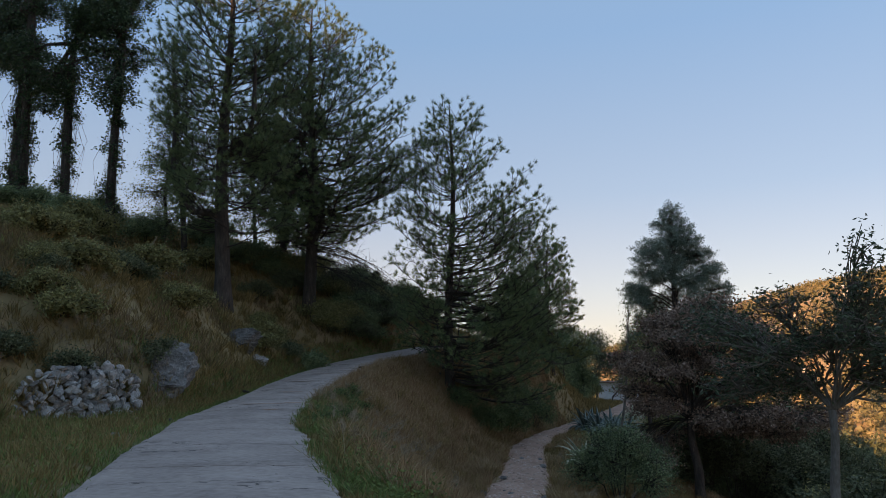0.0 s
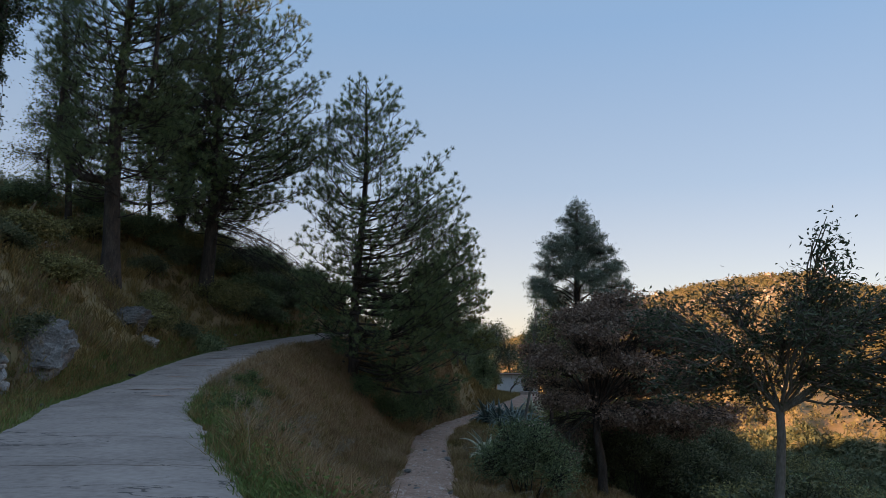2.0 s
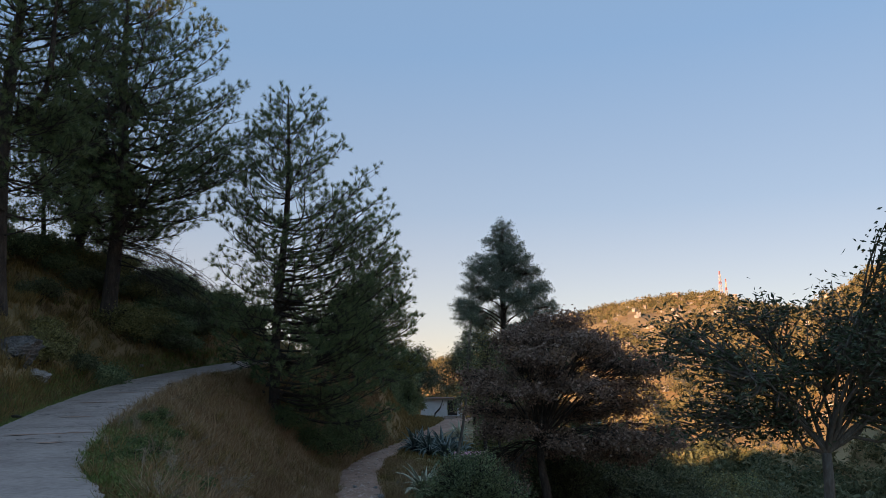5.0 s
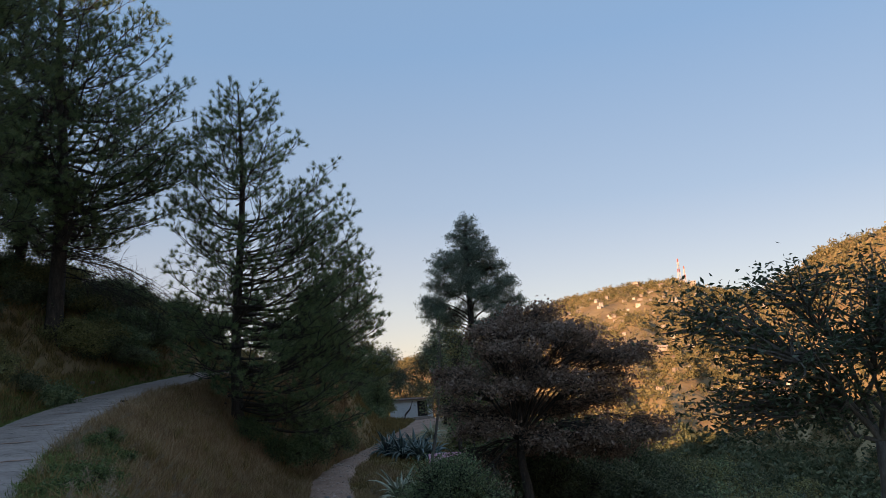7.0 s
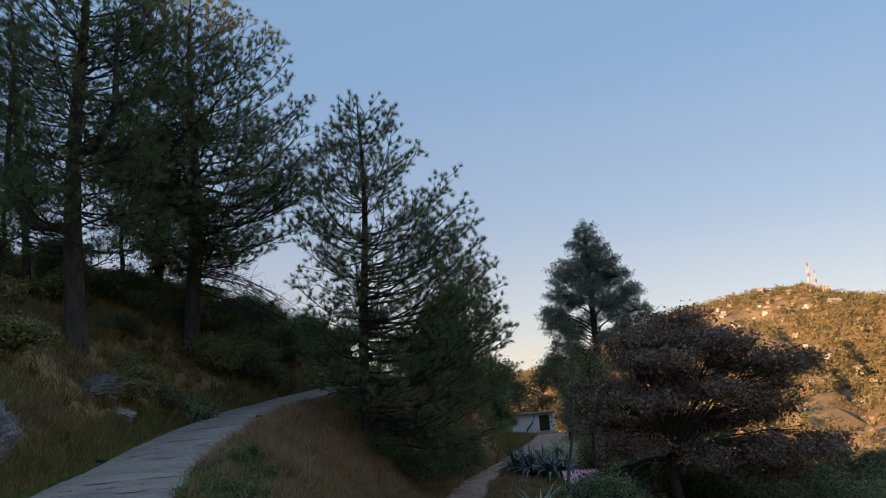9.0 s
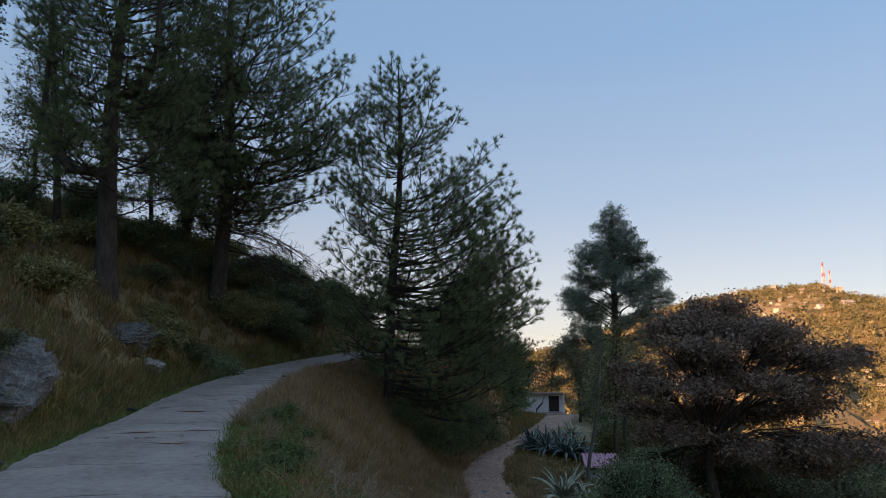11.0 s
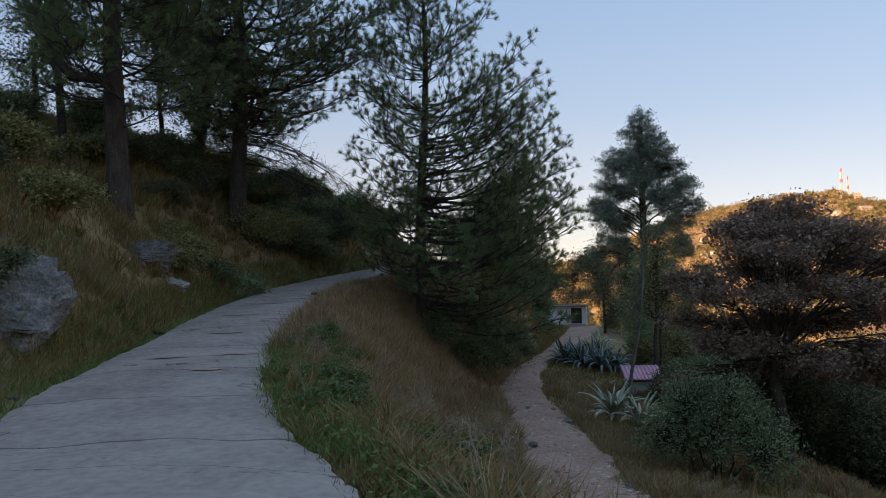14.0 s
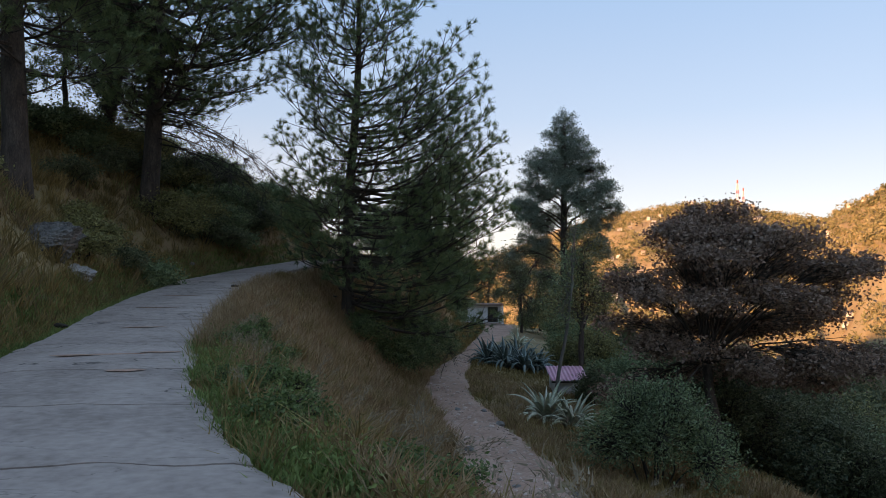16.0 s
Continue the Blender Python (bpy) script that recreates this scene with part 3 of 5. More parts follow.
def leafy(place, fork, r0, lobes, ends, leaves, size, leafmat, seed, name="tree", label="", barkmat=M_BARK_PALE, spread=0.28, slim=0.5, cat="tree", group="", needle=False, trunk=True, shell=0.55, stems=None, droop=0.1, stem_r=0.5, along=False):
    """A broad-leaved tree or shrub: trunk to the fork, a limb into each lobe of the crown, twigs to their outer parts, leaves round the twigs."""
    r = np.random.default_rng(seed)
    tree = thing(name, place, label, cat, group)
    fk = np.array(fork, float)
    if trunk:
        s = np.linspace(0, 1, 9)
        pts = fk * s[:, None] + np.stack([0.06 * np.sin(s * 6 + seed), 0.06 * np.cos(s * 5 + seed), 0 * s], -1) * s[:, None] * (1 - s[:, None]) * 4
        pts[0, 2] -= 0.35
        rr = r0 * (1 - 0.4 * s)
        rr[0] *= 1.3
        part("trunk", Geo().add(*tube(pts, rr, 9)), barkmat, tree, smooth=True)
    tw, lp = Geo(), []
    vol = np.array([l[3] * l[4] * l[5] for l in lobes]) ** 0.7
    share = np.maximum((ends * vol / vol.sum()).astype(int), 3)
    for l, cnt in zip(lobes, share):
        c, ax = np.array(l[:3], float), np.array(l[3:], float)
        root = fk if trunk else np.array([c[0] * 0.3, c[1] * 0.3, 0.0])
        if along:
            root = fk * min(1.0, max(0.25, (c[2] - 0.25 * math.hypot(c[0], c[1]) - 0.6) / fk[2]))
        s = np.linspace(0, 1, 7)
        lim = root + (c - root) * s[:, None] + np.array([0, 0, 1.0]) * (0.12 * np.linalg.norm(c - root) * np.sin(s * 3.14))[:, None] + r.normal(0, 0.05, (7, 3)) * np.sin(s * 3.14)[:, None]
        part("limb", Geo().add(*tube(lim, np.maximum(r0 * stem_r * (1 - 0.8 * s), 0.012), 6)), barkmat, tree, smooth=True)
        dirs = unit(r.normal(0, 1, (cnt, 3)))
        rad = r.uniform(shell, 1.0, cnt)[:, None] * (1 + 0.18 * np.sin(dirs[:, :1] * 7 + seed) * np.cos(dirs[:, 2:] * 6))
        e = c + dirs * rad * ax
        for p in e:
            b = lim[r.integers(3, 7)]
            m = (b + p) / 2 + r.normal(0, 0.07, 3) * np.linalg.norm(p - b)
            tw.add(*tube([b, m, p], [0.014, 0.010, 0.005], 3, False))
        pts = np.concatenate([e, e * 0.75 + c * 0.25])
        lp.append(np.repeat(pts, leaves, 0) + r.normal(0, spread, (len(pts) * leaves, 3)) * np.array([1, 1, 0.75]))
    part("twigwork", tw, barkmat, tree, kind="stuff")
    lp = np.concatenate(lp)
    if needle:
        q = needles(lp, unit(r.normal(0, 1, lp.shape) + np.array([0, 0, 0.4])), 3, size, 0.035, 0.5, r)
    else:
        q = leaf_quads(lp, size, r, slim, droop)
    part("crown" if cat == "tree" else "foliage", Geo().add(*q), leafmat, tree, kind="stuff")
    return tree


# the open pine between road and footpath: sparse on its uphill side, bushy on the other
def crown_reach(west, east):
    """Limb length by height share and bearing, from two outlines."""
    def reach(h, az):
        e = (0.5 + 0.5 * math.sin(az)) ** 0.6
        return float(lin(west, h)) * (1 - e) + float(lin(east, h)) * e
    return reach


pine(on(-5.2, 40), 16.3, crown_reach(((0.1, 0.3), (0.22, 0.8), (0.3, 1.6), (0.38, 2.8), (0.5, 2.7), (0.65, 2.7), (0.75, 2.2), (0.9, 1.3), (1, 0.3)), ((0.02, 5.6), (0.1, 6.7), (0.22, 6.9), (0.35, 6.7), (0.47, 6.0), (0.59, 5.4), (0.7, 4.6), (0.83, 3.7), (0.93, 2.2), (1, 0.4))), 150, 0.10, 0.25, 3, label="tall open-crowned green pine with a slender bent tip", lean=(0.3, 0), dead=3, skirt=[(0.02 + 0.021 * q, 1.5 + 0.75 * math.sin(q * 2.3), 5.2 + 1.3 * math.sin(q * 1.7)) for q in range(15)] + [(0.30 + 0.02 * q, 1.5 + 0.6 * math.sin(q * 2.1), 6.7 - 0.1 * q + 0.25 * math.sin(q * 1.3)) for q in range(20)])
pine(on(-13.1, 39.5), 18.6, crown_reach(((0.22, 2.6), (0.5, 4.4), (0.85, 3.4), (1, 1.0)), ((0.22, 1.8), (0.3, 4.2), (0.4, 6.6), (0.48, 7.5), (0.6, 7.0), (0.74, 5.7), (0.88, 3.6), (0.95, 2.4), (1, 0.8))), 175, 0.22, 0.36, 5, label="dark broad-crowned pine with bare drooping lower branches", dead=14, gap=0.265)
pine(on(-14.15, 31.7), 17.4, crown_reach(((0.2, 2.2), (0.4, 2.6), (0.65, 3.4), (0.86, 3.4), (1, 1.4)), ((0.2, 3.4), (0.3, 4.2), (0.5, 4.2), (0.65, 4.2), (0.86, 3.6), (1, 1.4))), 155, 0.2, 0.36, 8, label="massive forked pine with a full dark crown", fork=[(-1.6, 0.24, 7.5), (1.9, 0.40, 6.0)], gap=0.265)
# ivy-clad trunks on the crest
for k, (x, y, tall) in enumerate([(-29.8, 36, 18), (-26.9, 36, 15), (-23.8, 36, 15), (-33.5, 39, 18), (-16.2, 42, 9.5)]):
    r = np.random.default_rng(40 + k)
    lob = [(0.25 * math.sin(q * 1.9), 0.2 * math.cos(q * 2), tall * (0.04 + 0.055 * q), 0.5 + 0.2 * math.sin(q * 2.6 + k), 0.5, tall * 0.045) for q in range(11)]
    lob += [(r.normal(0, 1.5), r.normal(0, 1.1), tall * u, r.uniform(1.1, 2.1), 1.6, r.uniform(0.8, 1.4)) for u in (0.52, 0.6, 0.66, 0.72, 0.78, 0.84, 0.9, 0.96)]
    leafy(on(x, y), (0.3 * (k - 1), 0, tall * 0.72), 0.28, lob, 900, 11, 0.15, M_IVY, 50 + k, "ivy_clad_tree", "tall dark tree with its trunk wrapped in ivy", M_BARK, 0.17, 0.7, group="ivy-clad trees on the crest")
# the slender tree between the ivy-clad trunks and the forked pine
r = np.random.default_rng(61)
lob = [(-1.4 * u + r.normal(0, 1.0), r.normal(0, 0.9), 13.0 * u, r.uniform(0.7, 1.3), r.uniform(0.7, 1.2), r.uniform(0.45, 0.8)) for u in np.linspace(0.14, 0.98, 26)]
leafy(on(-19.0, 36.2), (-1.2, 0, 11.0), 0.17, lob, 560, 8, 0.13, M_NEEDLE, 62, "hillside_tree", "tall slender tree with airy green leaf", M_BARK, 0.2, 0.45, group="trees behind the pines", stem_r=0.35, along=True)
# lighter trees behind the pines
for k, (x, y, tall, wide) in enumerate([(-22.0, 38.5, 8.5, 2.3), (-18.0, 42, 9, 2.4), (-15.5, 45, 5.5, 1.8)]):
    r = np.random.default_rng(70 + k)
    lob = [(r.normal(0, wide * 0.45), r.normal(0, wide * 0.4), tall * u, wide * (1.1 - 0.6 * u), wide * (1.1 - 0.6 * u), tall * 0.11) for u in (0.3, 0.42, 0.54, 0.66, 0.78, 0.9)]
    leafy(on(x, y), (0, 0, tall * 0.4), 0.14, lob, 280, 10, 0.14, M_SHRUB_D, 80 + k, "hillside_tree", "slender green tree behind the pines", M_BARK, 0.3, 0.5, group="trees behind the pines")
# the pine behind the open one, sunlit yellow put into its crown colour
pine(on(-1.4, 58), 9.8, lambda h, az: math.cos(h * 1.4) * 2.9 + 0.3, 120, 0.10, 0.2, 13, needle=M_NEEDLE_LIT, label="smaller dense pine above the footpath", per=34)
# rounded cedar by the far house
lob = [(0.1, 0, 19.2, 1.1, 1.1, 1.1), (-0.8, 0, 18.1, 1.2, 1.1, 1.0), (0.9, 0.2, 17.9, 1.3, 1.2, 1.0), (0, -0.3, 16.8, 1.6, 1.4, 1.2)]
rc = np.random.default_rng(9)
for q in range(38):
    z = 16.6 - 8.8 * (q / 38) ** 0.9
    w_ = float(lin(((7.5, 3.9), (10.5, 4.3), (13.0, 4.0), (15.0, 2.7), (16.5, 1.9)), z)) * rc.choice([0.55, 0.85, 1.0])
    a_ = q * 2.4 + rc.normal(0, 0.25)
    s_ = rc.uniform(1.1, 1.6) * (0.75 if z < 10 else 1.0)
    lob.append((w_ * math.sin(a_), w_ * math.cos(a_) * 0.8, z, s_, s_, s_ * 0.72))
leafy(on(9.1, 71), (-0.1, 0, 18.6), 0.36, lob, 3500, 8, 0.17, M_CEDAR, 21, "cedar_tree", "tall grey-green cedar with rounded billowing lobes", M_BARK, 0.13, needle=True, shell=0.6, stem_r=0.2, along=True)
# slim sapling and mixed trees round the footpath
leafy(on(3.4, 41), (0.75, 0, 5.0), 0.085, [(0.3 + 0.09 * q, 0.1 * math.sin(q), 3.6 + 0.62 * q, 0.62 - 0.05 * q, 0.6 - 0.05 * q, 0.45) for q in range(8)], 90, 5, 0.12, M_SHRUB, 23, "sapling", "slim leaning young tree with sparse leaves beside the hut", M_BARK_PALE, 0.16)
leafy(on(5.1, 44.8), (0.2, 0, 3.4), 0.13, [(-0.6, 0, 4.2, 1.3, 1.2, 1.2), (0.8, 0.3, 4.8, 1.4, 1.2, 1.2), (0.2, 0, 6.0, 1.2, 1.1, 1.1), (0.4, 0.2, 7.2, 0.9, 0.9, 0.9)], 300, 7, 0.14, M_SHRUB_O, 25, "hillside_tree", "thin-stemmed olive green tree beside the pink-roofed hut", M_BARK, 0.28, group="mixed trees below the footpath")
# autumn tree
rb = np.random.default_rng(5)
lob = [(0.9, 2.4, 7.4, 1.4, 1.2, 0.55), (0.1, 2.0, 6.9, 1.2, 1.1, 0.5), (1.8, 2.0, 6.8, 1.1, 1.0, 0.45)]
for q in range(56):
    a_, w_ = q * 2.4, math.sqrt((q + 0.5) / 56)
    lob.append((0.8 + 3.8 * w_ * math.sin(a_), 0.5 + 2.8 * w_ * math.cos(a_), 6.9 - 1.7 * w_ ** 2 - (0, 0.5, 1.5, 2.6, 3.6)[q % 5] + rb.normal(0, 0.25), rb.uniform(0.7, 1.2), rb.uniform(0.7, 1.1), rb.uniform(0.22, 0.42)))
leafy(on(6.4, 31), (-0.2, 0.2, 2.9), 0.2, lob, 2500, 11, 0.12, M_BROWN, 31, "autumn_tree", "spreading tree in dry russet-brown autumn leaf", M_BARK, 0.16, 0.6, droop=0.5, stem_r=0.2)
# near oak
lob = [(-1.3, 0.1, 3.75, 0.5, 0.6, 0.35), (-0.8, -0.2, 3.4, 0.6, 0.6, 0.4), (-1.0, 0.2, 2.95, 0.6, 0.6, 0.35), (-0.5, 0.1, 4.0, 0.45, 0.5, 0.35), (-0.3, 0.2, 3.0, 0.55, 0.6, 0.4), (0.1, 0.0, 3.6, 0.6, 0.6, 0.45), (0.5, 0.2, 4.0, 0.45, 0.5, 0.45), (0.25, -0.9, 3.7, 0.5, 0.45, 0.4), (0.24, -1.0, 4.15, 0.38, 0.35, 0.35), (0.26, -1.05, 4.55, 0.24, 0.22, 0.34), (0.6, 0.0, 3.2, 0.55, 0.6, 0.45), (1.1, 0.1, 3.7, 0.6, 0.6, 0.5), (1.2, 0.2, 2.9, 0.6, 0.6, 0.4), (1.5, 0.1, 3.95, 0.45, 0.5, 0.35), (1.8, 0.0, 3.3, 0.6, 0.6, 0.5), (1.7, 0.2, 2.6, 0.5, 0.6, 0.35), (2.4, 0.1, 3.4, 0.6, 0.6, 0.5)]
leafy(on(6.33, 12.0, -0.2), (0.02, 0, 2.6), 0.08, lob, 1000, 8, 0.074, M_OAK, 33, "oak_tree", "young evergreen oak with leathery dark leaves", M_BARK_PALE, 0.095, 0.38, stem_r=0.3)


# ---------- shrubs ----------
def shrub(x, y, wide, tall, seed, leafmat=M_SHRUB, size=0.12, dens=1.0, label="rounded dark green shrub", group="shrubs on the slope", dz=0.0, n=6, spread=0.16):
    r = np.random.default_rng(seed)
    lob = []
    for q in range(n):
        a_, u = q * 2.4 + r.normal(0, 0.3), math.sqrt((q + 0.3) / n)
        lob.append((wide * 0.55 * u * math.sin(a_), wide * 0.5 * u * math.cos(a_), tall * (0.72 - 0.42 * u * u) * r.uniform(0.8, 1.15), wide * r.uniform(0.22, 0.36), wide * r.uniform(0.22, 0.36), tall * r.uniform(0.2, 0.34)))
    return leafy(on(x, y, dz), (0, 0, 0), 0.05, lob, int(150 * dens * max(wide, 1)), 11, size, leafmat, seed, "shrub", label, M_TWIG, spread, 0.5, "shrub", group, trunk=False)


for k, (u, y, w_, h_) in enumerate([(0.55, 39.6, 1.5, 1.2), (0.75, 41.0, 1.9, 1.6), (0.55, 43.2, 2.2, 1.8), (0.85, 44.2, 1.8, 1.9), (0.70, 46.5, 2.4, 2.4), (0.85, 49.0, 2.2, 2.4)]):
    shrub(float(lin(RX, y)) * (1 - u) + float(lin(PL, y)) * u, y, w_, h_, 140 + k, M_NEEDLE, 0.10, 1.0, "dark leafy bush under the open-crowned pine", "bushes under the pine", n=7, spread=0.2)
shrub(3.5, 27.2, 2.4, 2.7, 101, M_SHRUB, 0.075, 3.0, "dense dark green bush beside the footpath", n=10)
for k, (x, y, w_, h_, mt) in enumerate([(-12.2, 46.5, 2.6, 1.9, 0), (-10.6, 48.5, 2.4, 1.7, 0), (-13.8, 48.0, 2.8, 2.2, 0), (-15.8, 45.5, 2.6, 2.0, 0), (-9.2, 51.5, 2.4, 1.6, 0), (-11.8, 52.5, 2.8, 2.0, 0), (-14.5, 53.5, 3.0, 2.2, 0), (-12.4, 42.6, 2.0, 1.4, 0), (-17.2, 40.6, 2.4, 1.8, 0), (-17.8, 36.0, 2.2, 1.3, 1), (-12.9, 26.5, 1.9, 1.0, 1), (-15.5, 27.5, 2.2, 1.2, 1), (-17.8, 24.0, 2.4, 1.2, 1), (-14.0, 22.0, 2.0, 1.0, 1), (-20.5, 30.0, 2.8, 1.6, 1), (-24, 33, 2.6, 1.5, 0), (-29, 33.5, 2.6, 1.5, 0), (-19.2, 27.0, 2.2, 1.0, 1), (-12.2, 19.6, 1.5, 0.8, 1), (-11.2, 35.2, 1.3, 0.9, 0), (-21.5, 36.0, 2.4, 2.0, 0), (-25.2, 36.8, 2.6, 2.2, 0), (-27.8, 34.8, 2.4, 1.8, 0), (-18.2, 38.6, 2.2, 1.8, 0), (-20.6, 40.5, 2.6, 2.4, 0)]):
    shrub(x, y, w_, h_ * (0.62 if y > 41 else 1.0), 200 + k, M_SHRUB_O if mt else M_SHRUB, 0.13, 1.1, "olive-brown clump of scrub on the bank" if mt else "dark green shrub on the hillside above the road", "scrub above the road", n=6, spread=0.2)
rbk = np.random.default_rng(52)
for k in range(30):
    y = 39.5 + 9.5 * rbk.uniform()
    x = float(lin(LX, y)) - 0.9 - 6.5 * rbk.uniform() ** 1.2
    w_ = rbk.uniform(1.5, 2.5)
    shrub(x, y, w_, w_ * rbk.uniform(0.45, 0.7), 1200 + k, (M_SHRUB_D, M_SHRUB, M_SHRUB_O)[k % 3], 0.11, 1.1, ("dark green bush in the thicket beside the road's bend", "leafy green bush in the thicket beside the road's bend", "olive-brown bush in the thicket beside the road's bend")[k % 3], "thicket by the bend", n=7, spread=0.18)
for k in range(26):
    y = 15 + 22 * rbk.uniform()
    x = float(lin(LX, y)) - float(lin(VERGE, y)) - 0.3 - 9 * rbk.uniform() ** 1.2
    w_ = rbk.uniform(0.9, 1.7)
    shrub(x, y, w_, w_ * rbk.uniform(0.4, 0.65), 1300 + k, (M_SHRUB_D, M_SHRUB_O, M_SHRUB_D)[k % 3], 0.09, 1.3, ("low dark green bush in the bank's grass", "low olive-brown bush in the bank's grass", "low dark green bush in the bank's grass")[k % 3], "low bushes on the bank", n=6, spread=0.13)
shrub(13.2, 29.5, 3.0, 4.0, 299, M_SHRUB, 0.12, 1.7, "tall dark green shrub on the slope below the footpath", "scrub below the footpath", n=9, spread=0.22)
# trees and scrub that fall away below the footpath
rs = np.random.default_rng(77)
spots = [(10.5, 37, 0), (13.5, 36, 0), (7.2, 36.5, 0), (8.5, 41.5, 1), (12, 43, 0), (15.5, 41, 0), (7.4, 45.5, 0), (9.5, 49, 0), (7.3, 53, 1), (14.5, 50, 0), (14.5, 27.5, 0), (17.5, 33.5, 0), (13.0, 17.0, 0), (19.0, 27.0, 1), (20.5, 40, 0), (23, 34, 0), (16.5, 21.5, 0), (7.2, 57.5, 0), (11.5, 58, 0), (8.2, 64, 0), (9.8, 80, 1), (8.9, 88, 0), (18.5, 56, 0), (25, 48, 1), (30, 42, 0), (27, 60, 0), (36, 55, 1), (20, 68, 0)]
for k, (x, y, mt) in enumerate(spots):
    gz = float(land(x, y))
    rr = math.hypot(x, y)
    tall = max(1.0, min(5.5, (0.4 - 0.115 * rr) - gz)) * rs.uniform(0.65, 0.9)
    if y > 44 and x < 12:
        tall = rs.uniform(2.5, 4.0)
    shrub(x, y, min(4.6, 1.8 + 0.5 * tall), tall, 300 + k, (M_SHRUB, M_SHRUB_O)[mt], 0.14, 1.0, "tangled dark green scrub below the footpath" if not mt else "olive-brown scrub below the footpath", "scrub below the footpath", n=7, spread=0.24)
for k, (x, y, tall, wide) in enumerate([(-3.4, 52.5, 5.0, 2.0), (-3.0, 63, 6.5, 2.2), (-1.2, 68, 5.5, 2.0), (-3.8, 73, 7.5, 2.4), (0.2, 75, 4.0, 1.6), (-6, 66, 7, 2.4), (-7.5, 57, 5, 2.2), (-1.0, 80, 6.0, 2.2), (-5, 82, 8.0, 2.6)]):
    r = np.random.default_rng(440 + k)
    lob = [(r.normal(0, wide * 0.4), r.normal(0, wide * 0.4), tall * u, wide * (1.0 - 0.5 * u), wide * (1.0 - 0.5 * u), tall * 0.13) for u in (0.18, 0.32, 0.46, 0.6, 0.74, 0.88)]
    leafy(on(x, y), (0, 0, tall * 0.3), 0.11, lob, 330, 9, 0.2, M_SHRUB, 460 + k, "hillside_tree", "dense dark green tree above the footpath", M_BARK, 0.32, group="trees above the footpath")
shrub(5.15, 41.4, 1.2, 1.7, 395, M_SHRUB_D, 0.12, 1.2, "dark leafy bush against the pink-roofed hut", "scrub below the footpath")
rv = np.random.default_rng(31)
for k in range(46):
    az, rr = radians(rv.uniform(10, 47)), 36 + 110 * rv.uniform() ** 1.2
    x, y = rr * math.sin(az), rr * math.cos(az)
    if x < float(lin(PR, y)) + 9:
        continue
    gz = float(land(x, y))
    tall = min(10.0, (1.0 - 0.105 * rr) - gz) * rv.uniform(0.75, 1.0)
    if tall < 2.5:
        continue
    wide = 0.38 * tall
    lob = [(rv.normal(0, wide * 0.5), rv.normal(0, wide * 0.5), tall * u, wide * rv.uniform(0.5, 0.8), wide * rv.uniform(0.5, 0.8), tall * 0.12) for u in (0.32, 0.45, 0.55, 0.66, 0.76, 0.88)]
    leafy(Vector((x, y, gz)), (0, 0, tall * 0.4), 0.13, lob, 240, 9, 0.10 + 0.0022 * rr, (M_SHRUB, M_SHRUB_O, M_OAK)[k % 3], 800 + k, "valley_tree", ("green tree on the valley side", "olive-brown tree on the valley side", "dark evergreen tree on the valley side")[k % 3], M_BARK, 0.3 + 0.002 * rr, group="trees on the valley side")
# thicket on the slope that falls away below the footpath
rq = np.random.default_rng(64)
for k in range(64):
    az = rq.uniform(15, 46)
    rr = (19, 25, 32, 41, 52, 66)[k % 6] * rq.uniform(0.9, 1.12)
    x, y = rr * math.sin(radians(az)), rr * math.cos(radians(az))
    if x < float(lin(PR, y)) + 2.6 or (rr < 24 and az < 24) or (x - 6.25) ** 2 + (y - 12) ** 2 < 9:
        continue
    brow = float(lin(((10, -1.5), (17, -3.0), (21, -4.6), (26, -6.4), (32, -7.8), (47, -9)), az))
    tall = 1.4 + rr * math.tan(radians(brow - rq.uniform(0.3, 3.0))) - float(land(x, y))
    if tall < 0.8:
        continue
    pick = k % 3
    shrub(x, y, min(5.5, 1.3 + 0.62 * tall), tall, 1400 + k, (M_SHRUB_D, M_SHRUB_O, M_SHRUB)[pick], 0.07 + 0.0015 * rr, 1.4, ("dark green thicket tree on the falling slope", "olive-brown thicket tree on the falling slope", "leafy green thicket tree on the falling slope")[pick], "thicket below the footpath", n=9, spread=0.12 + 0.002 * rr)
for k, (x, y, w_, h_) in enumerate([(8.3, 35.0, 3.0, 4.4), (10.2, 36.2, 3.4, 4.6), (6.8, 35.6, 2.4, 3.6)]):
    shrub(x, y, w_, h_, 1600 + k, M_SHRUB_D, 0.11, 1.6, "dark green thicket tree behind the autumn tree", "thicket below the footpath", n=9, spread=0.18)
for k, (x, y, tall) in enumerate([(6.9, 84, 9), (12.0, 86, 10), (14.8, 82, 10), (10.2, 94, 11)]):
    r = np.random.default_rng(1620 + k)
    lob = [(r.normal(0, 1.1), r.normal(0, 0.9), tall * u, r.uniform(1.2, 2.0), 1.6, r.uniform(0.7, 1.2)) for u in (0.2, 0.32, 0.44, 0.55, 0.66, 0.77, 0.88)]
    leafy(on(x, y), (0, 0, tall * 0.45), 0.15, lob, 420, 8, 0.2, M_SHRUB_D, 1640 + k, "valley_tree", "dark leafy tree between the cedar and the white house", M_BARK, 0.3, group="trees by the white house")
shrub(0.0, 88, 3.0, 2.2, 390, M_SHRUB_O, 0.2, 0.8, "grey-brown scrub beside the white house", "scrub by the white house")
shrub(-1.4, 83, 3.2, 2.4, 391, M_SHRUB_O, 0.2, 0.8, "grey-brown scrub beside the white house", "scrub by the white house")
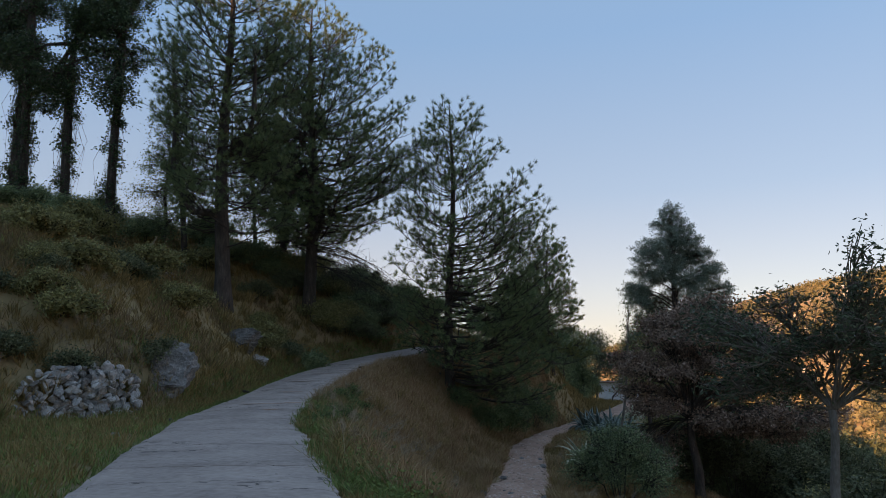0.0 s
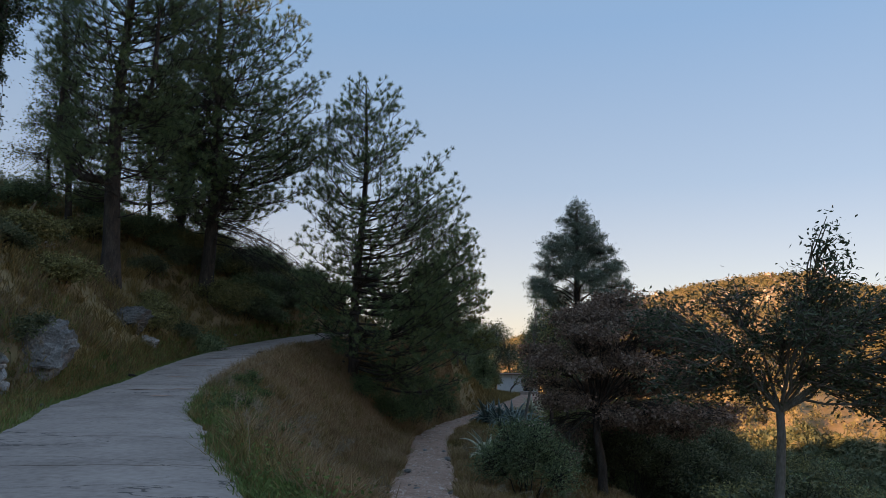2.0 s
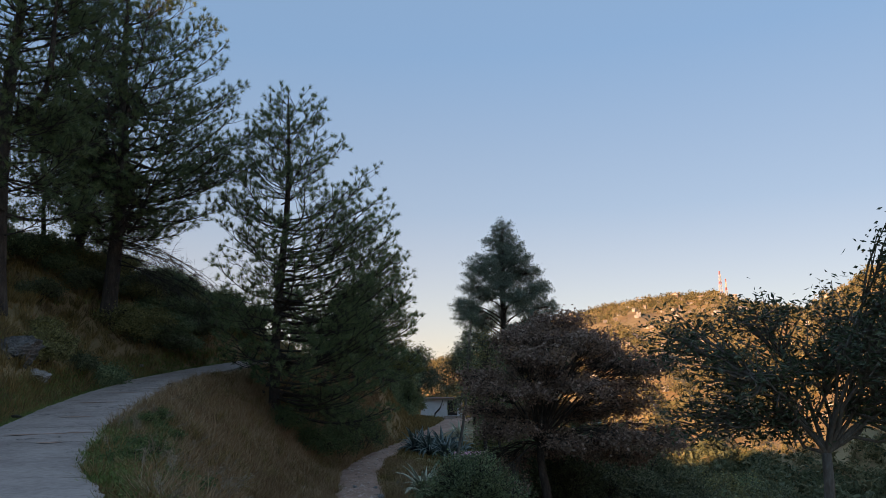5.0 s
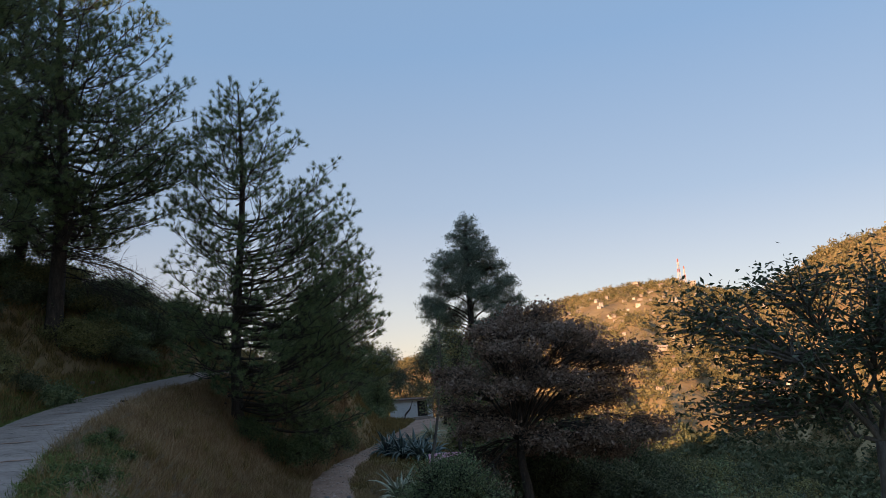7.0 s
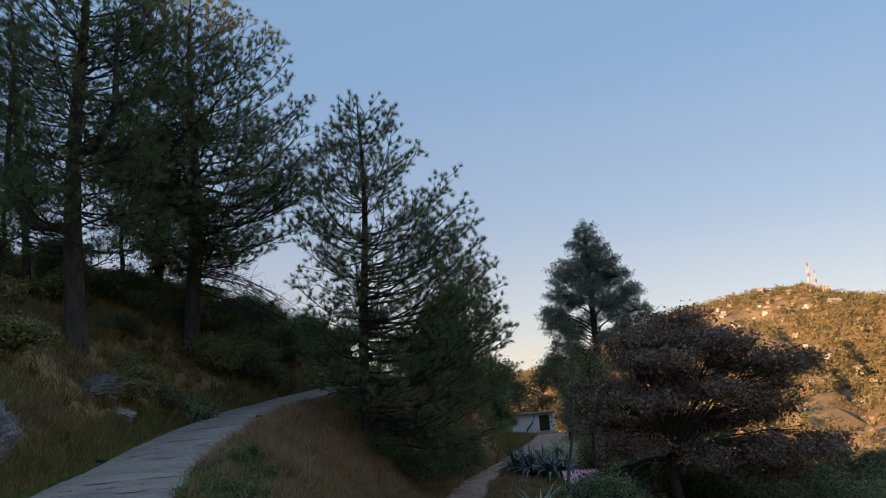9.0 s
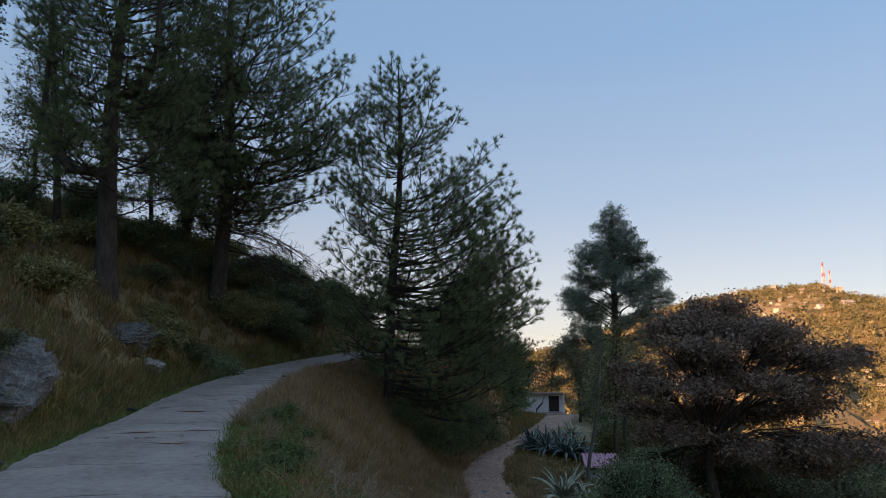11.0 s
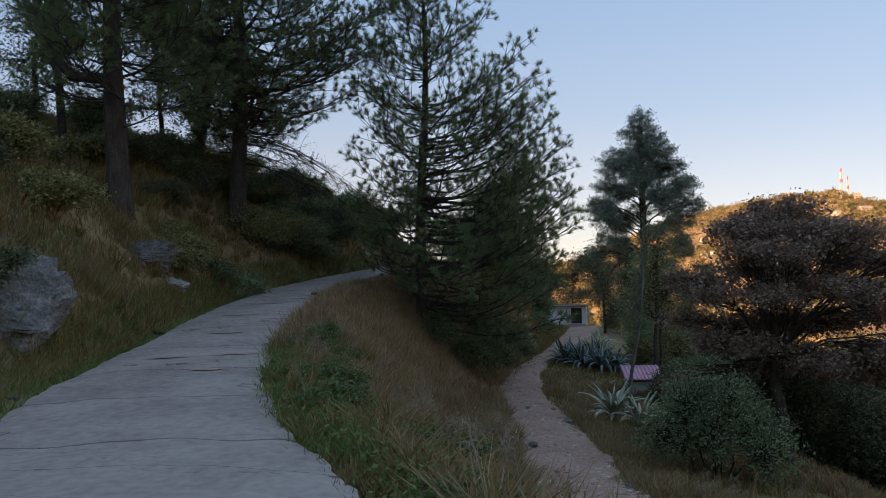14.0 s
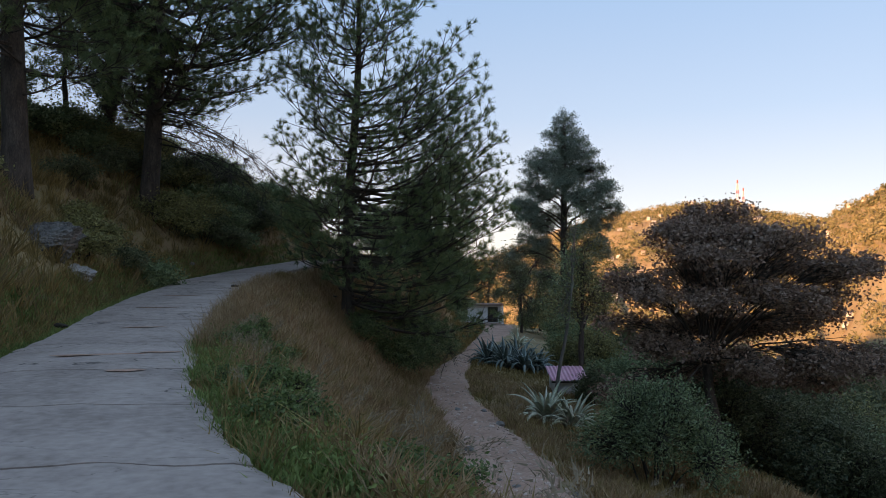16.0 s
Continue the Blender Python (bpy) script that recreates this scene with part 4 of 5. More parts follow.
for k, (x, y, tall) in enumerate([(0.5, 108, 10), (5.5, 112, 12), (9.5, 109, 11), (13, 106, 10), (-4, 112, 12), (2.5, 118, 13)]):
    lob = [(rs.normal(0, 1.2), rs.normal(0, 1.0), tall * u, 2.3, 2.2, 1.5) for u in (0.35, 0.5, 0.62, 0.74, 0.86)]
    leafy(on(x, y), (0, 0, tall * 0.4), 0.16, lob, 300, 7, 0.28, M_OAK, 400 + k, "valley_tree", "dark evergreen tree behind the white house", M_BARK, 0.4, group="trees behind the white house")
# bare-stemmed thin trees by the hut
for k, (x, y, tall, lx_) in enumerate([(6.4, 51, 7.5, 0.5), (7.2, 54, 8.0, -0.4), (6.9, 59, 7.5, 0.3)]):
    lob = [(lx_ * u + rs.normal(0, 0.7), rs.normal(0, 0.6), tall * u, 1.1, 1.0, 0.8) for u in (0.5, 0.6, 0.7, 0.8, 0.92)]
    leafy(on(x, y), (lx_ * 0.4, 0, tall * 0.4), 0.11, lob, 120, 5, 0.15, M_SHRUB, 420 + k, "hillside_tree", "thin many-stemmed tree with sparse green leaf", M_BARK, 0.25, group="mixed trees below the footpath", stem_r=0.6)

# low leafy weeds that crowd the road's edge
rwd = np.random.default_rng(91)
for k in range(22):
    y = 12.0 + 14 * rwd.uniform()
    w_ = rwd.uniform(0.45, 0.85)
    shrub(float(lin(RX, y)) + 0.3 + w_ * 0.4 + rwd.uniform(0, 0.8), y, w_, w_ * rwd.uniform(0.45, 0.65), 1500 + k, M_WEED, 0.055, 0.8, "low clump of leafy green weeds at the road's edge", "weed clumps along the road", n=6, spread=0.07)

# ---------- stone ----------
wall = thing("stone_wall", on(-10.0, 18.3), "tumbled dry-stone wall of pale grey limestone", "wall")
base = np.array(wall.location)
shapes = [Geo().add(*rock((0.19, 0.15, 0.12), 500 + q, 2, 18)).mesh("stone", M_LIME) for q in range(7)]
rw = np.random.default_rng(9)
a_, b_ = np.array([-9.25, 19.35]), np.array([-11.5, 16.6])
for course in range(11):
    u = rw.uniform(0, 0.05)
    while u < 1:
        lim = 1.5 * min(1, 0.7 + 1.6 * u) * (1 - 0.75 * max(0, (u - 0.62) / 0.38))
        p = a_ + (b_ - a_) * u
        zz = 0.08 + course * 0.125
        if zz < lim:
            back = 0.07 * course
            q = np.array([p[0] - 0.5 * back, p[1] + 0.4 * back]) + rw.normal(0, 0.05, 2)
            part("stone", shapes[rw.integers(7)], None, wall, place=Matrix.LocRotScale(Vector((q[0] - base[0], q[1] - base[1], zz - base[2])), Euler(rw.uniform(-0.9, 0.9, 3) + np.array([0, 0, 2.4])), Vector(rw.uniform(0.55, 1.5, 3))))
        u += rw.uniform(0.045, 0.075)
for x, y, z, s, lab in [(-9.45, 20.8, 0.68, (0.9, 0.75, 1.0), "weathered grey boulder with layered cracks"), (-11.8, 29.3, 1.8, (1.0, 0.8, 0.6), "pale rock outcrop breaking from the bank"), (-11.1, 29.7, 2.0, (0.5, 0.45, 0.28), "flat pale rock on the bank"), (-15.6, 29.5, 4.4, (0.5, 0.4, 0.3), "grey rock half sunk in grass"), (-12.2, 17.0, 0.55, (0.6, 0.45, 0.45), "grey rock at the wall's end"), (8.5, 26.0, -4.2, (0.8, 0.6, 0.5), "pale rock ledge on the slope")]:
    gl = Geo()
    v, f = ICO5[0].copy(), ICO5[1]
    rk = np.random.default_rng(int(abs(x * 31 + y)))
    for _ in range(13):
        nrm = unit(rk.normal(0, 1, 3))
        v -= np.maximum(v @ nrm - rk.uniform(0.45, 0.8), 0)[:, None] * nrm
    o = Vector((x, y, 0))
    crag = np.array([noise.ridged_multi_fractal(Vector((q[0] * 1.7, q[1] * 1.7, q[2] * 3.4)) + o, 0.9, 2.2, 5, 1.0, 2.0) for q in v])
    v = v * (1 + 0.23 * (crag - 1.0))[:, None] * np.array(s)
    ob = solo("boulder", gl.add(v, f), M_STONE, lab, "rock", group="rocks on the bank")
    ob.location = (x, y, max(float(land(x, y)) + 0.1, min(z, float(land(x, y)) + s[2] * 0.36)))
small = [Geo().add(*rock((1, 0.8, 0.6), 600 + q, 2)).mesh("stone", M_STONE) for q in range(4)]
for k in range(34):
    side = k % 3
    y = rw.uniform(14, 40)
    x = float(lin(LX, y)) - rw.uniform(0.3, 1.6) if side == 0 else float(lin(PR, y)) + rw.uniform(0, 3.0) if side == 1 else rw.uniform(float(lin(PL, y)), float(lin(PR, y)))
    ob = tagged(new("stone", small[k % 4]), "small pale stone lying on the ground", "stone", "loose stones")
    s_ = rw.uniform(0.07, 0.17)
    ob.matrix_world = Matrix.LocRotScale(on(x, y, 0.02 + (0.09 if side == 2 else 0.0)), Euler(rw.uniform(-0.4, 0.4, 3)), Vector((s_, s_, s_)))
# gravel on the footpath
g = Geo()
for k in range(1700):
    y = 22 + 34 * rw.uniform() ** 1.5
    u = rw.uniform(0.05, 0.95)
    x = float(lin(PL, y)) * (1 - u) + float(lin(PR, y)) * u
    s_ = rw.uniform(0.015, 0.05) if k % 9 else rw.uniform(0.05, 0.11)
    z = float(lin(PZ, y)) + 0.10 - 0.10 * abs(u * 2 - 1) ** 3 + 0.03 * math.sin(x * 3 + y * 2)
    g.add(ICO1[0] * rw.uniform(0.6, 1.2, (len(ICO1[0]), 1)) * s_ * np.array([1, 1, 0.6]) + np.array([x, y, z]), ICO1[1])
solo("gravel", g, M_GRAVEL, "loose pale gravel strewn over the footpath", "gravel", "stuff")


# ---------- agaves ----------
def agave_leaf(length, width, bend, seed):
    s = np.linspace(0, 1, 9)
    ang = radians(10) + bend * s ** 1.6
    step = length / 8
    z = np.concatenate([[0], np.cumsum(np.cos(ang[:-1]) * step)])
    y = np.concatenate([[0], np.cumsum(np.sin(ang[:-1]) * step)])
    wd = width * np.interp(s, [0, 0.3, 0.6, 1], [0.75, 1.0, 0.8, 0.04])
    v = []
    for k in range(9):
        nz, ny = math.sin(ang[k]), -math.cos(ang[k])
        for dx, up in ((-0.5, 0.28), (0, 0.0), (0.5, 0.28), (0, -0.10)):
            v.append((dx * wd[k], y[k] + ny * up * wd[k] * -1, z[k] + nz * up * wd[k] * -1 + up * wd[k] * 0.2))
    f = [[k * 4 + a, k * 4 + (a + 1) % 4, (k + 1) * 4 + (a + 1) % 4, (k + 1) * 4 + a] for k in range(8) for a in range(4)]
    return Geo().add(v, f)


def agave(x, y, size, mat, seed, label, group, dz=0.0, meshes={}):
    if mat.name not in meshes:
        meshes[mat.name] = [agave_leaf(1.0, 0.14, b, q).mesh("leaf", mat, True) for q, b in enumerate((0.8, 1.5, 2.2, 2.9))]
    r = np.random.default_rng(seed)
    ob = thing("agave", on(x, y, dz), label, "agave", group)
    for k in range(34):
        tilt = 6 + 52 * (k / 33) ** 0.9
        rot = Matrix.Rotation(k * 2.39996 + r.normal(0, 0.2), 4, "Z") @ Matrix.Rotation(radians(-tilt * 0.75), 4, "X")
        s_ = size * r.uniform(0.8, 1.15)
        part("leaf", meshes[mat.name][min(3, int(k / 34 * 4 * r.uniform(0.8, 1.7)))], mat, ob, place=rot @ Matrix.Diagonal((s_, s_, s_, 1)))
    return ob


for k, (x, y, s_) in enumerate([(1.3, 51.5, 1.7), (2.2, 50.6, 1.8), (3.2, 50.2, 1.8), (3.0, 51.8, 1.9), (1.7, 53.0, 1.6), (4.0, 50.8, 1.6)]):
    agave(x, y, s_, M_AGAVE, 700 + k, "large blue-green agave sprawling beside the footpath", "agave clump", 0.15)
for k, (x, y, s_) in enumerate([(2.0, 34.2, 1.55), (2.75, 33.7, 1.35)]):
    agave(x, y, s_, M_AGAVE_V, 720 + k, "pale cream-edged agave with arching leaves", "pale agaves", 0.05)
agave(4.6, 66, 1.5, M_AGAVE_V, 731, "pale agave beyond the clump", "pale agaves")


# ---------- buildings close by ----------
def box(lo, hi):
    lo, hi = np.array(lo, float), np.array(hi, float)
    c = np.array([[x, y, z] for x in (0, 1) for y in (0, 1) for z in (0, 1)])
    v = lo + (hi - lo) * c
    f = [[0, 1, 3, 2], [4, 6, 7, 5], [0, 4, 5, 1], [2, 3, 7, 6], [0, 2, 6, 4], [1, 5, 7, 3]]
    return v, f


hx, hy, hz = 4.0, 97.0, -3.55
house = thing("white_house", (hx, hy, hz), "low whitewashed house with a dark door and steps", "house")
w_ = Geo().add(*box((-3.0, 0, -1.5), (0.35, 0.3, 2.0))).add(*box((1.6, 0, -1.5), (2.0, 0.3, 2.0))).add(*box((0.35, 0, 1.85), (1.6, 0.3, 2.0))).add(*box((-3.0, 0.3, -1.5), (-2.7, 4.5, 2.0))).add(*box((1.7, 0.3, -1.5), (2.0, 4.5, 2.0))).add(*box((-2.7, 4.2, -1.5), (1.7, 4.5, 2.0))).add(*box((0.35, 0.0, -1.5), (1.6, 0.3, 0.0)))
part("wall", w_, M_WHITE, house)
part("roof", Geo().add(*box((-3.3, -0.45, 2.004), (2.3, 4.8, 2.14))), M_SLATE, house, "thin rusty roof slab")
door = part("door", Geo().add(*box((0.37, 0.12, 0.004), (1.58, 0.18, 1.84))), M_DOOR, house, "dark double door")
for k in range(4):
    part("door_board", Geo().add(*box((0.40 + 0.30 * k, 0.095, 0.05), (0.67 + 0.30 * k, 0.118, 1.80))), M_DOOR, door)
part("post", Geo().add(*tube([(2.1, -0.35, -0.4), (2.1, -0.35, 1.0), (2.1, -0.35, 2.0)], [0.11, 0.11, 0.11], 8)), M_WHITE, house, "white pillar")
for k in range(3):
    part("step", Geo().add(*box((-0.1 - 0.1 * k, -0.35 * (k + 1), -0.6), (2.3 + 0.05 * k, -0.35 * k - 0.003, -0.02 - 0.15 * k))), M_CONCRETE, house)
# pink-roofed hut
hut = thing("hut", (4.6, 43.0, -4.5), "small white hut under a faded pink sheet roof", "hut")
part("wall", Geo().add(*box((-0.95, 0, -0.8), (0.5, 0.12, 1.42))).add(*box((-0.95, 0.12, -0.8), (-0.83, 1.4, 1.5))).add(*box((0.38, 0.12, -0.8), (0.5, 1.4, 1.5))).add(*box((-0.83, 1.28, -0.8), (0.38, 1.4, 1.6))), M_WHITE, hut)
g = Geo()
cx = np.linspace(-1.1, 0.62, 69)
top = np.array([[[x, yy, zz + 0.025 * math.cos(x * 36)] for x in cx] for yy, zz in ((-0.28, 1.46), (0.6, 1.66), (1.55, 1.88))]).reshape(-1, 3)
qi, qj = np.meshgrid(np.arange(2), np.arange(68), indexing="ij")
q = np.stack([qi * 69 + qj, qi * 69 + qj + 1, (qi + 1) * 69 + qj + 1, (qi + 1) * 69 + qj], -1).reshape(-1, 4)
g.add(top, q).add(top - np.array([0, 0, 0.012]), q[:, ::-1])
part("roof", g, M_PINK, hut, "corrugated pink roof sheet")
part("fascia", Geo().add(*box((-1.08, -0.27, 1.33), (0.6, -0.23, 1.41))), M_DOOR, hut, "dark eaves board")
# pale dead branch on the bank
s = np.linspace(0, 1, 9)
bx, by = -15.95, 28.75
gz = float(land(bx, by))
solo("dead_branch", Geo().add(*tube([(bx + 0.1, by, gz - 0.1), (bx, by, gz + 0.5), (bx - 0.25, by, gz + 0.95), (bx - 0.55, by, gz + 1.12)], [0.03, 0.025, 0.025, 0.02], 6)).add(*tube([(bx - 0.55, by, gz + 1.12), (bx - 0.2, by, gz + 1.10), (bx + 0.15, by, gz + 1.25), (bx + 0.38, by, gz + 1.62)], [0.03, 0.06, 0.06, 0.02], 6)), M_PLUME, "pale curved dead branch rising from the bank", "branch")


# bent dead stem before the white house
solo("dead_tree", Geo().add(*tube([on(2.6, 92.5, -0.2), on(2.8, 92.5, 0.8), on(3.4, 92.5, 1.5), on(3.7, 92.5, 2.4)], [0.12, 0.11, 0.09, 0.05], 7)), M_BARK, "dark bent leafless dead tree before the white house", "tree")
# sapling on the crest beyond the bend, sunlit yellow put into its leaf colour
leafy(on(-11.5, 61.5), (0, 0, 1.6), 0.06, [(0, 0, 1.8, 0.8, 0.8, 0.7), (0.2, 0, 2.7, 0.6, 0.6, 0.6), (-0.3, 0, 2.3, 0.6, 0.6, 0.5)], 160, 8, 0.14, M_NEEDLE_LIT, 47, "sapling", "small yellow-green tree on the crest beyond the bend", M_TWIG, 0.18)


def road_top(x, y):
    """Height of the concrete at a place."""
    u = (x - float(lin(LX, y))) / (float(lin(RX, y)) - float(lin(LX, y)))
    return float(lin(RZ, y)) + 0.035 * math.sin(u * 3.14)


for k, (x, y, ln) in enumerate([(-6.9, 21.9, 0.75), (-6.1, 22.3, 0.35), (-7.6, 25.3, 0.5), (-8.6, 28.6, 0.6), (-5.9, 20.5, 0.3), (-9.0, 31.5, 0.6)]):
    v, f = rock((ln, 0.13, 0.009), 900 + k, 2, 4)
    ob = solo("dirt_streak", Geo().add(v, f), M_DIRT, "rust-brown streak of dirt along a joint of the road", "dirt", group="dirt on the road")
    ob.matrix_world = Matrix.LocRotScale(Vector((x, y, road_top(x, y) + 0.006)), Euler((0, 0, 0.25)), None)
for k, (x, y) in enumerate([(-9.45, 25.6), (-8.3, 34.6)]):
    v, f = rock((0.16, 0.13, 0.06), 920 + k, 2, 5)
    ob = solo("dung", Geo().add(v, f), M_DOOR, "small dark dung pat on the concrete", "dung", group="dung on the road")
    ob.location = (x, y, road_top(x, y) + 0.03)


# ---------- grass ----------
def grass(name, pts, mat, blades, length, width, label, seed, lean=0.45, sink=0.03):
    r = np.random.default_rng(seed)
    z = land(pts[:, 0], pts[:, 1]) - sink
    base = np.column_stack([pts, z])
    n = len(base)
    root = np.repeat(base[:, None], blades, 1) + np.concatenate([r.normal(0, 0.07, (n, blades, 2)), np.zeros((n, blades, 1))], -1)
    scale = (length * r.uniform(0.45, 1.25, (n, 1, 1)) * r.uniform(0.7, 1.1, (n, blades, 1)))
    d = unit(np.concatenate([r.normal(0, lean, (n, blades, 2)), np.ones((n, blades, 1))], -1))
    tip = root + d * scale + np.concatenate([r.normal(0, 0.18, (n, blades, 2)) * scale, -0.15 * scale * r.uniform(0, 1, (n, blades, 1))], -1)
    mid = root + d * scale * 0.55
    az = r.uniform(0, math.pi, (n, blades))
    sd = np.stack([np.cos(az), np.sin(az), 0 * az], -1) * width / 2
    v = np.stack([root - sd, root + sd, mid + sd * 0.7, mid - sd * 0.7, tip], 2).reshape(-1, 3)
    b = np.arange(n * blades)[:, None] * 5
    f = np.concatenate([b + np.array([[0, 1, 2]]), b + np.array([[0, 2, 3]]), b + np.array([[3, 2, 4]])])
    return solo(name, Geo().add(v, f), mat, label, "grass", "stuff")


def strip(n, y0, y1, fa, fb, seed, power=1.0, patch=None):
    """Points between two lines that run along the slope, thicker towards the first end; patchy where asked."""
    r = np.random.default_rng(seed)
    y = y0 + (y1 - y0) * r.uniform(0, 1, n) ** power
    u = r.uniform(0, 1, n)
    x = fa(y) * (1 - u) + fb(y) * u
    p = np.column_stack([x, y])
    if patch is not None:
        k = np.sin(x * 1.1 + 2 * np.sin(y * 0.6)) + np.sin(y * 1.3 + x * 0.5)
        p = p[k > patch]
    return p


fl, fr, fpl, fpr = (lambda y: lin(LX, y)), (lambda y: lin(RX, y)), (lambda y: lin(PL, y)), (lambda y: lin(PR, y))
grass("verge_grass", strip(9000, 5, 46, lambda y: fl(y) - lin(VERGE, y) - 0.5, lambda y: fl(y) - 0.02, 1, 1.2), M_GRASS_G, 6, 0.20, 0.022, "short green grass along the road's verge", 1)
grass("verge_grass", strip(4000, 8, 40, lambda y: fl(y) - lin(VERGE, y) - 0.6, lambda y: fl(y) - 0.25, 2, 1.2), M_GRASS_O, 6, 0.34, 0.022, "olive and straw grass on the road's verge", 2)
grass("bank_grass", strip(15000, 7, 50, lambda y: fl(y) - 21, lambda y: fl(y) - lin(VERGE, y) + 0.1, 3, 1.1), M_GRASS_O, 7, 0.55, 0.03, "olive-brown grass covering the bank above the road", 3)
grass("bank_grass", strip(15000, 7, 50, lambda y: fl(y) - 15, lambda y: fl(y) - lin(VERGE, y), 4, 1.1, 0.1), M_GRASS_B, 7, 0.6, 0.03, "tawny dry grass in drifts on the bank", 4)
grass("bank_grass", strip(9000, 7, 56, lambda y: fl(y) - 14, lambda y: fl(y) - lin(VERGE, y), 14, 1.1, 0.5), M_GRASS_G, 7, 0.45, 0.03, "green grass in drifts on the bank", 14)
grass("slope_grass", strip(22000, 9, 56, lambda y: fr(y) + 0.7, fpl, 5, 1.1), M_GRASS_D, 6, 0.42, 0.024, "rust-brown dry grass between the road and the footpath", 5)
grass("slope_grass", strip(7000, 9, 50, fr, fpl, 6, 1.1, 0.35), M_GRASS_O, 6, 0.42, 0.024, "olive grass between the road and the footpath", 6)
grass("edge_grass", strip(11000, 7, 24.5, lambda y: fr(y) - 0.05, lambda y: fr(y) + 1.7, 7, 1.0, -0.9), M_GRASS_G, 8, 0.22, 0.03, "fresh green weeds along the road's edge", 7)
grass("edge_grass", strip(7000, 7, 26, lambda y: fr(y) - 0.03, lambda y: fr(y) + 2.2, 17, 1.0), M_GRASS_O, 7, 0.2, 0.022, "short olive grass along the road's edge", 17)
grass("edge_grass", strip(1600, 23, 38, lambda y: fr(y) + 0.0, lambda y: fr(y) + 0.9, 8, 1.0), M_GRASS_D, 5, 0.55, 0.014, "tall straw-coloured seeding grass at the road's edge", 8)
grass("path_grass", strip(19000, 12, 62, lambda y: fpr(y) - 0.05, lambda y: fpr(y) + 13, 9, 1.1), M_GRASS_O, 6, 0.36, 0.026, "olive grass on the slope below the footpath", 9)
grass("path_grass", strip(22000, 12, 46, lambda y: fpr(y) - 0.05, lambda y: fpr(y) + 12, 10, 1.1, -0.4), M_GRASS_D, 6, 0.40, 0.024, "dry grass on the slope below the footpath", 10)


def plumes(name, pts, tall, label, seed):
    """Arching stalks that end in pale feathery heads."""
    r = np.random.default_rng(seed)
    gl = Geo()
    for x, y in pts:
        o = np.array(on(x, y))
        d = unit(np.array([r.normal(0.25, 0.3), r.normal(-0.1, 0.3), 1.0]))
        h = tall * r.uniform(0.7, 1.15)
        s = np.linspace(0, 1, 6)
        p = o + d * (h * s)[:, None] + np.array([d[0], d[1], -0.5])[None] * (h * 0.35 * s ** 3)[:, None]
        gl.add(*tube(p, 0.006 * (1 - 0.5 * s), 3, False))
        q = p[-1] + (p[-1] - p[-2]) * np.linspace(-0.6, 0.9, 9)[:, None]
        gl.add(*needles(q, np.repeat(unit(p[-1] - p[-2])[None], 9, 0), 7, 0.07, 0.012, 0.5, r))
    return solo(name, gl, M_PLUME, label, "grass", "stuff")


rp = np.random.default_rng(3)
plumes("plume_grass", np.column_stack([rp.uniform(-12.4, -9.0, 90), rp.uniform(17.8, 21.5, 90)]), 0.95, "pale feathery grass plumes above the stone wall", 1)
yy = rp.uniform(10, 26, 70)
plumes("plume_grass", np.column_stack([lin(RX, yy) + rp.uniform(0.3, 3.2, 70), yy]), 0.8, "pale feathery grass heads on the slope", 2)
yy = rp.uniform(18, 40, 40)
plumes("plume_grass", np.column_stack([lin(PR, yy) + rp.uniform(0.1, 3.0, 40), yy]), 0.7, "pale feathery grass heads beside the footpath", 3)

grass("slope_grass", strip(9000, 50, 98, lambda y: fr(y) - 4, fpl, 15, 1.0), M_GRASS_O, 6, 0.5, 0.04, "olive grass on the bank above the far footpath", 15)
# tussocks
rt = np.random.default_rng(8)
ty = rt.uniform(8, 44, 420)
grass("tussocks", np.column_stack([lin(LX, ty) - lin(VERGE, ty) - rt.uniform(0.2, 13, 420), ty]), M_GRASS_O, 60, 0.8, 0.03, "shaggy grass tussocks on the bank", 31, 0.6)
ty = rt.uniform(10, 46, 260)
tu = rt.uniform(0.15, 1, 260)
grass("tussocks", np.column_stack([lin(RX, ty) * (1 - tu) + lin(PL, ty) * tu, ty]), M_GRASS_D, 50, 0.6, 0.024, "shaggy rust-brown tussocks on the slope", 32, 0.6)
ty = rt.uniform(10, 46, 170)
tu = rt.uniform(0.05, 1, 170)
grass("tussocks", np.column_stack([lin(RX, ty) * (1 - tu) + lin(PL, ty) * tu, ty]), M_GRASS_O, 55, 0.6, 0.024, "shaggy olive tussocks among the dry grass", 33, 0.6)
# leafy weeds at the road's edge
wy = rt.uniform(8, 25, 900)
wp = np.column_stack([lin(RX, wy) + 0.22 + rt.uniform(0.0, 1.5, 900), wy])
wz = land(wp[:, 0], wp[:, 1])
wc = np.repeat(np.column_stack([wp, wz]), 26, 0) + np.abs(rt.normal(0, 1, (900 * 26, 3))) * np.array([0, 0, 0.13]) + rt.normal(0, 0.09, (900 * 26, 3)) * np.array([1, 1, 0])
solo("weeds", Geo().add(*leaf_quads(wc, 0.05, rt, 0.55)), M_GRASS_G, "leafy green weeds crowding the road's edge", "weeds", "stuff")
wy = rt.uniform(8, 44, 700)
wp = np.column_stack([lin(LX, wy) - rt.uniform(0.1, 1, 700) * (lin(VERGE, wy) + 0.6), wy])
wz = land(wp[:, 0], wp[:, 1])
wc = np.repeat(np.column_stack([wp, wz]), 22, 0) + np.abs(rt.normal(0, 1, (700 * 22, 3))) * np.array([0, 0, 0.11]) + rt.normal(0, 0.13, (700 * 22, 3)) * np.array([1, 1, 0])
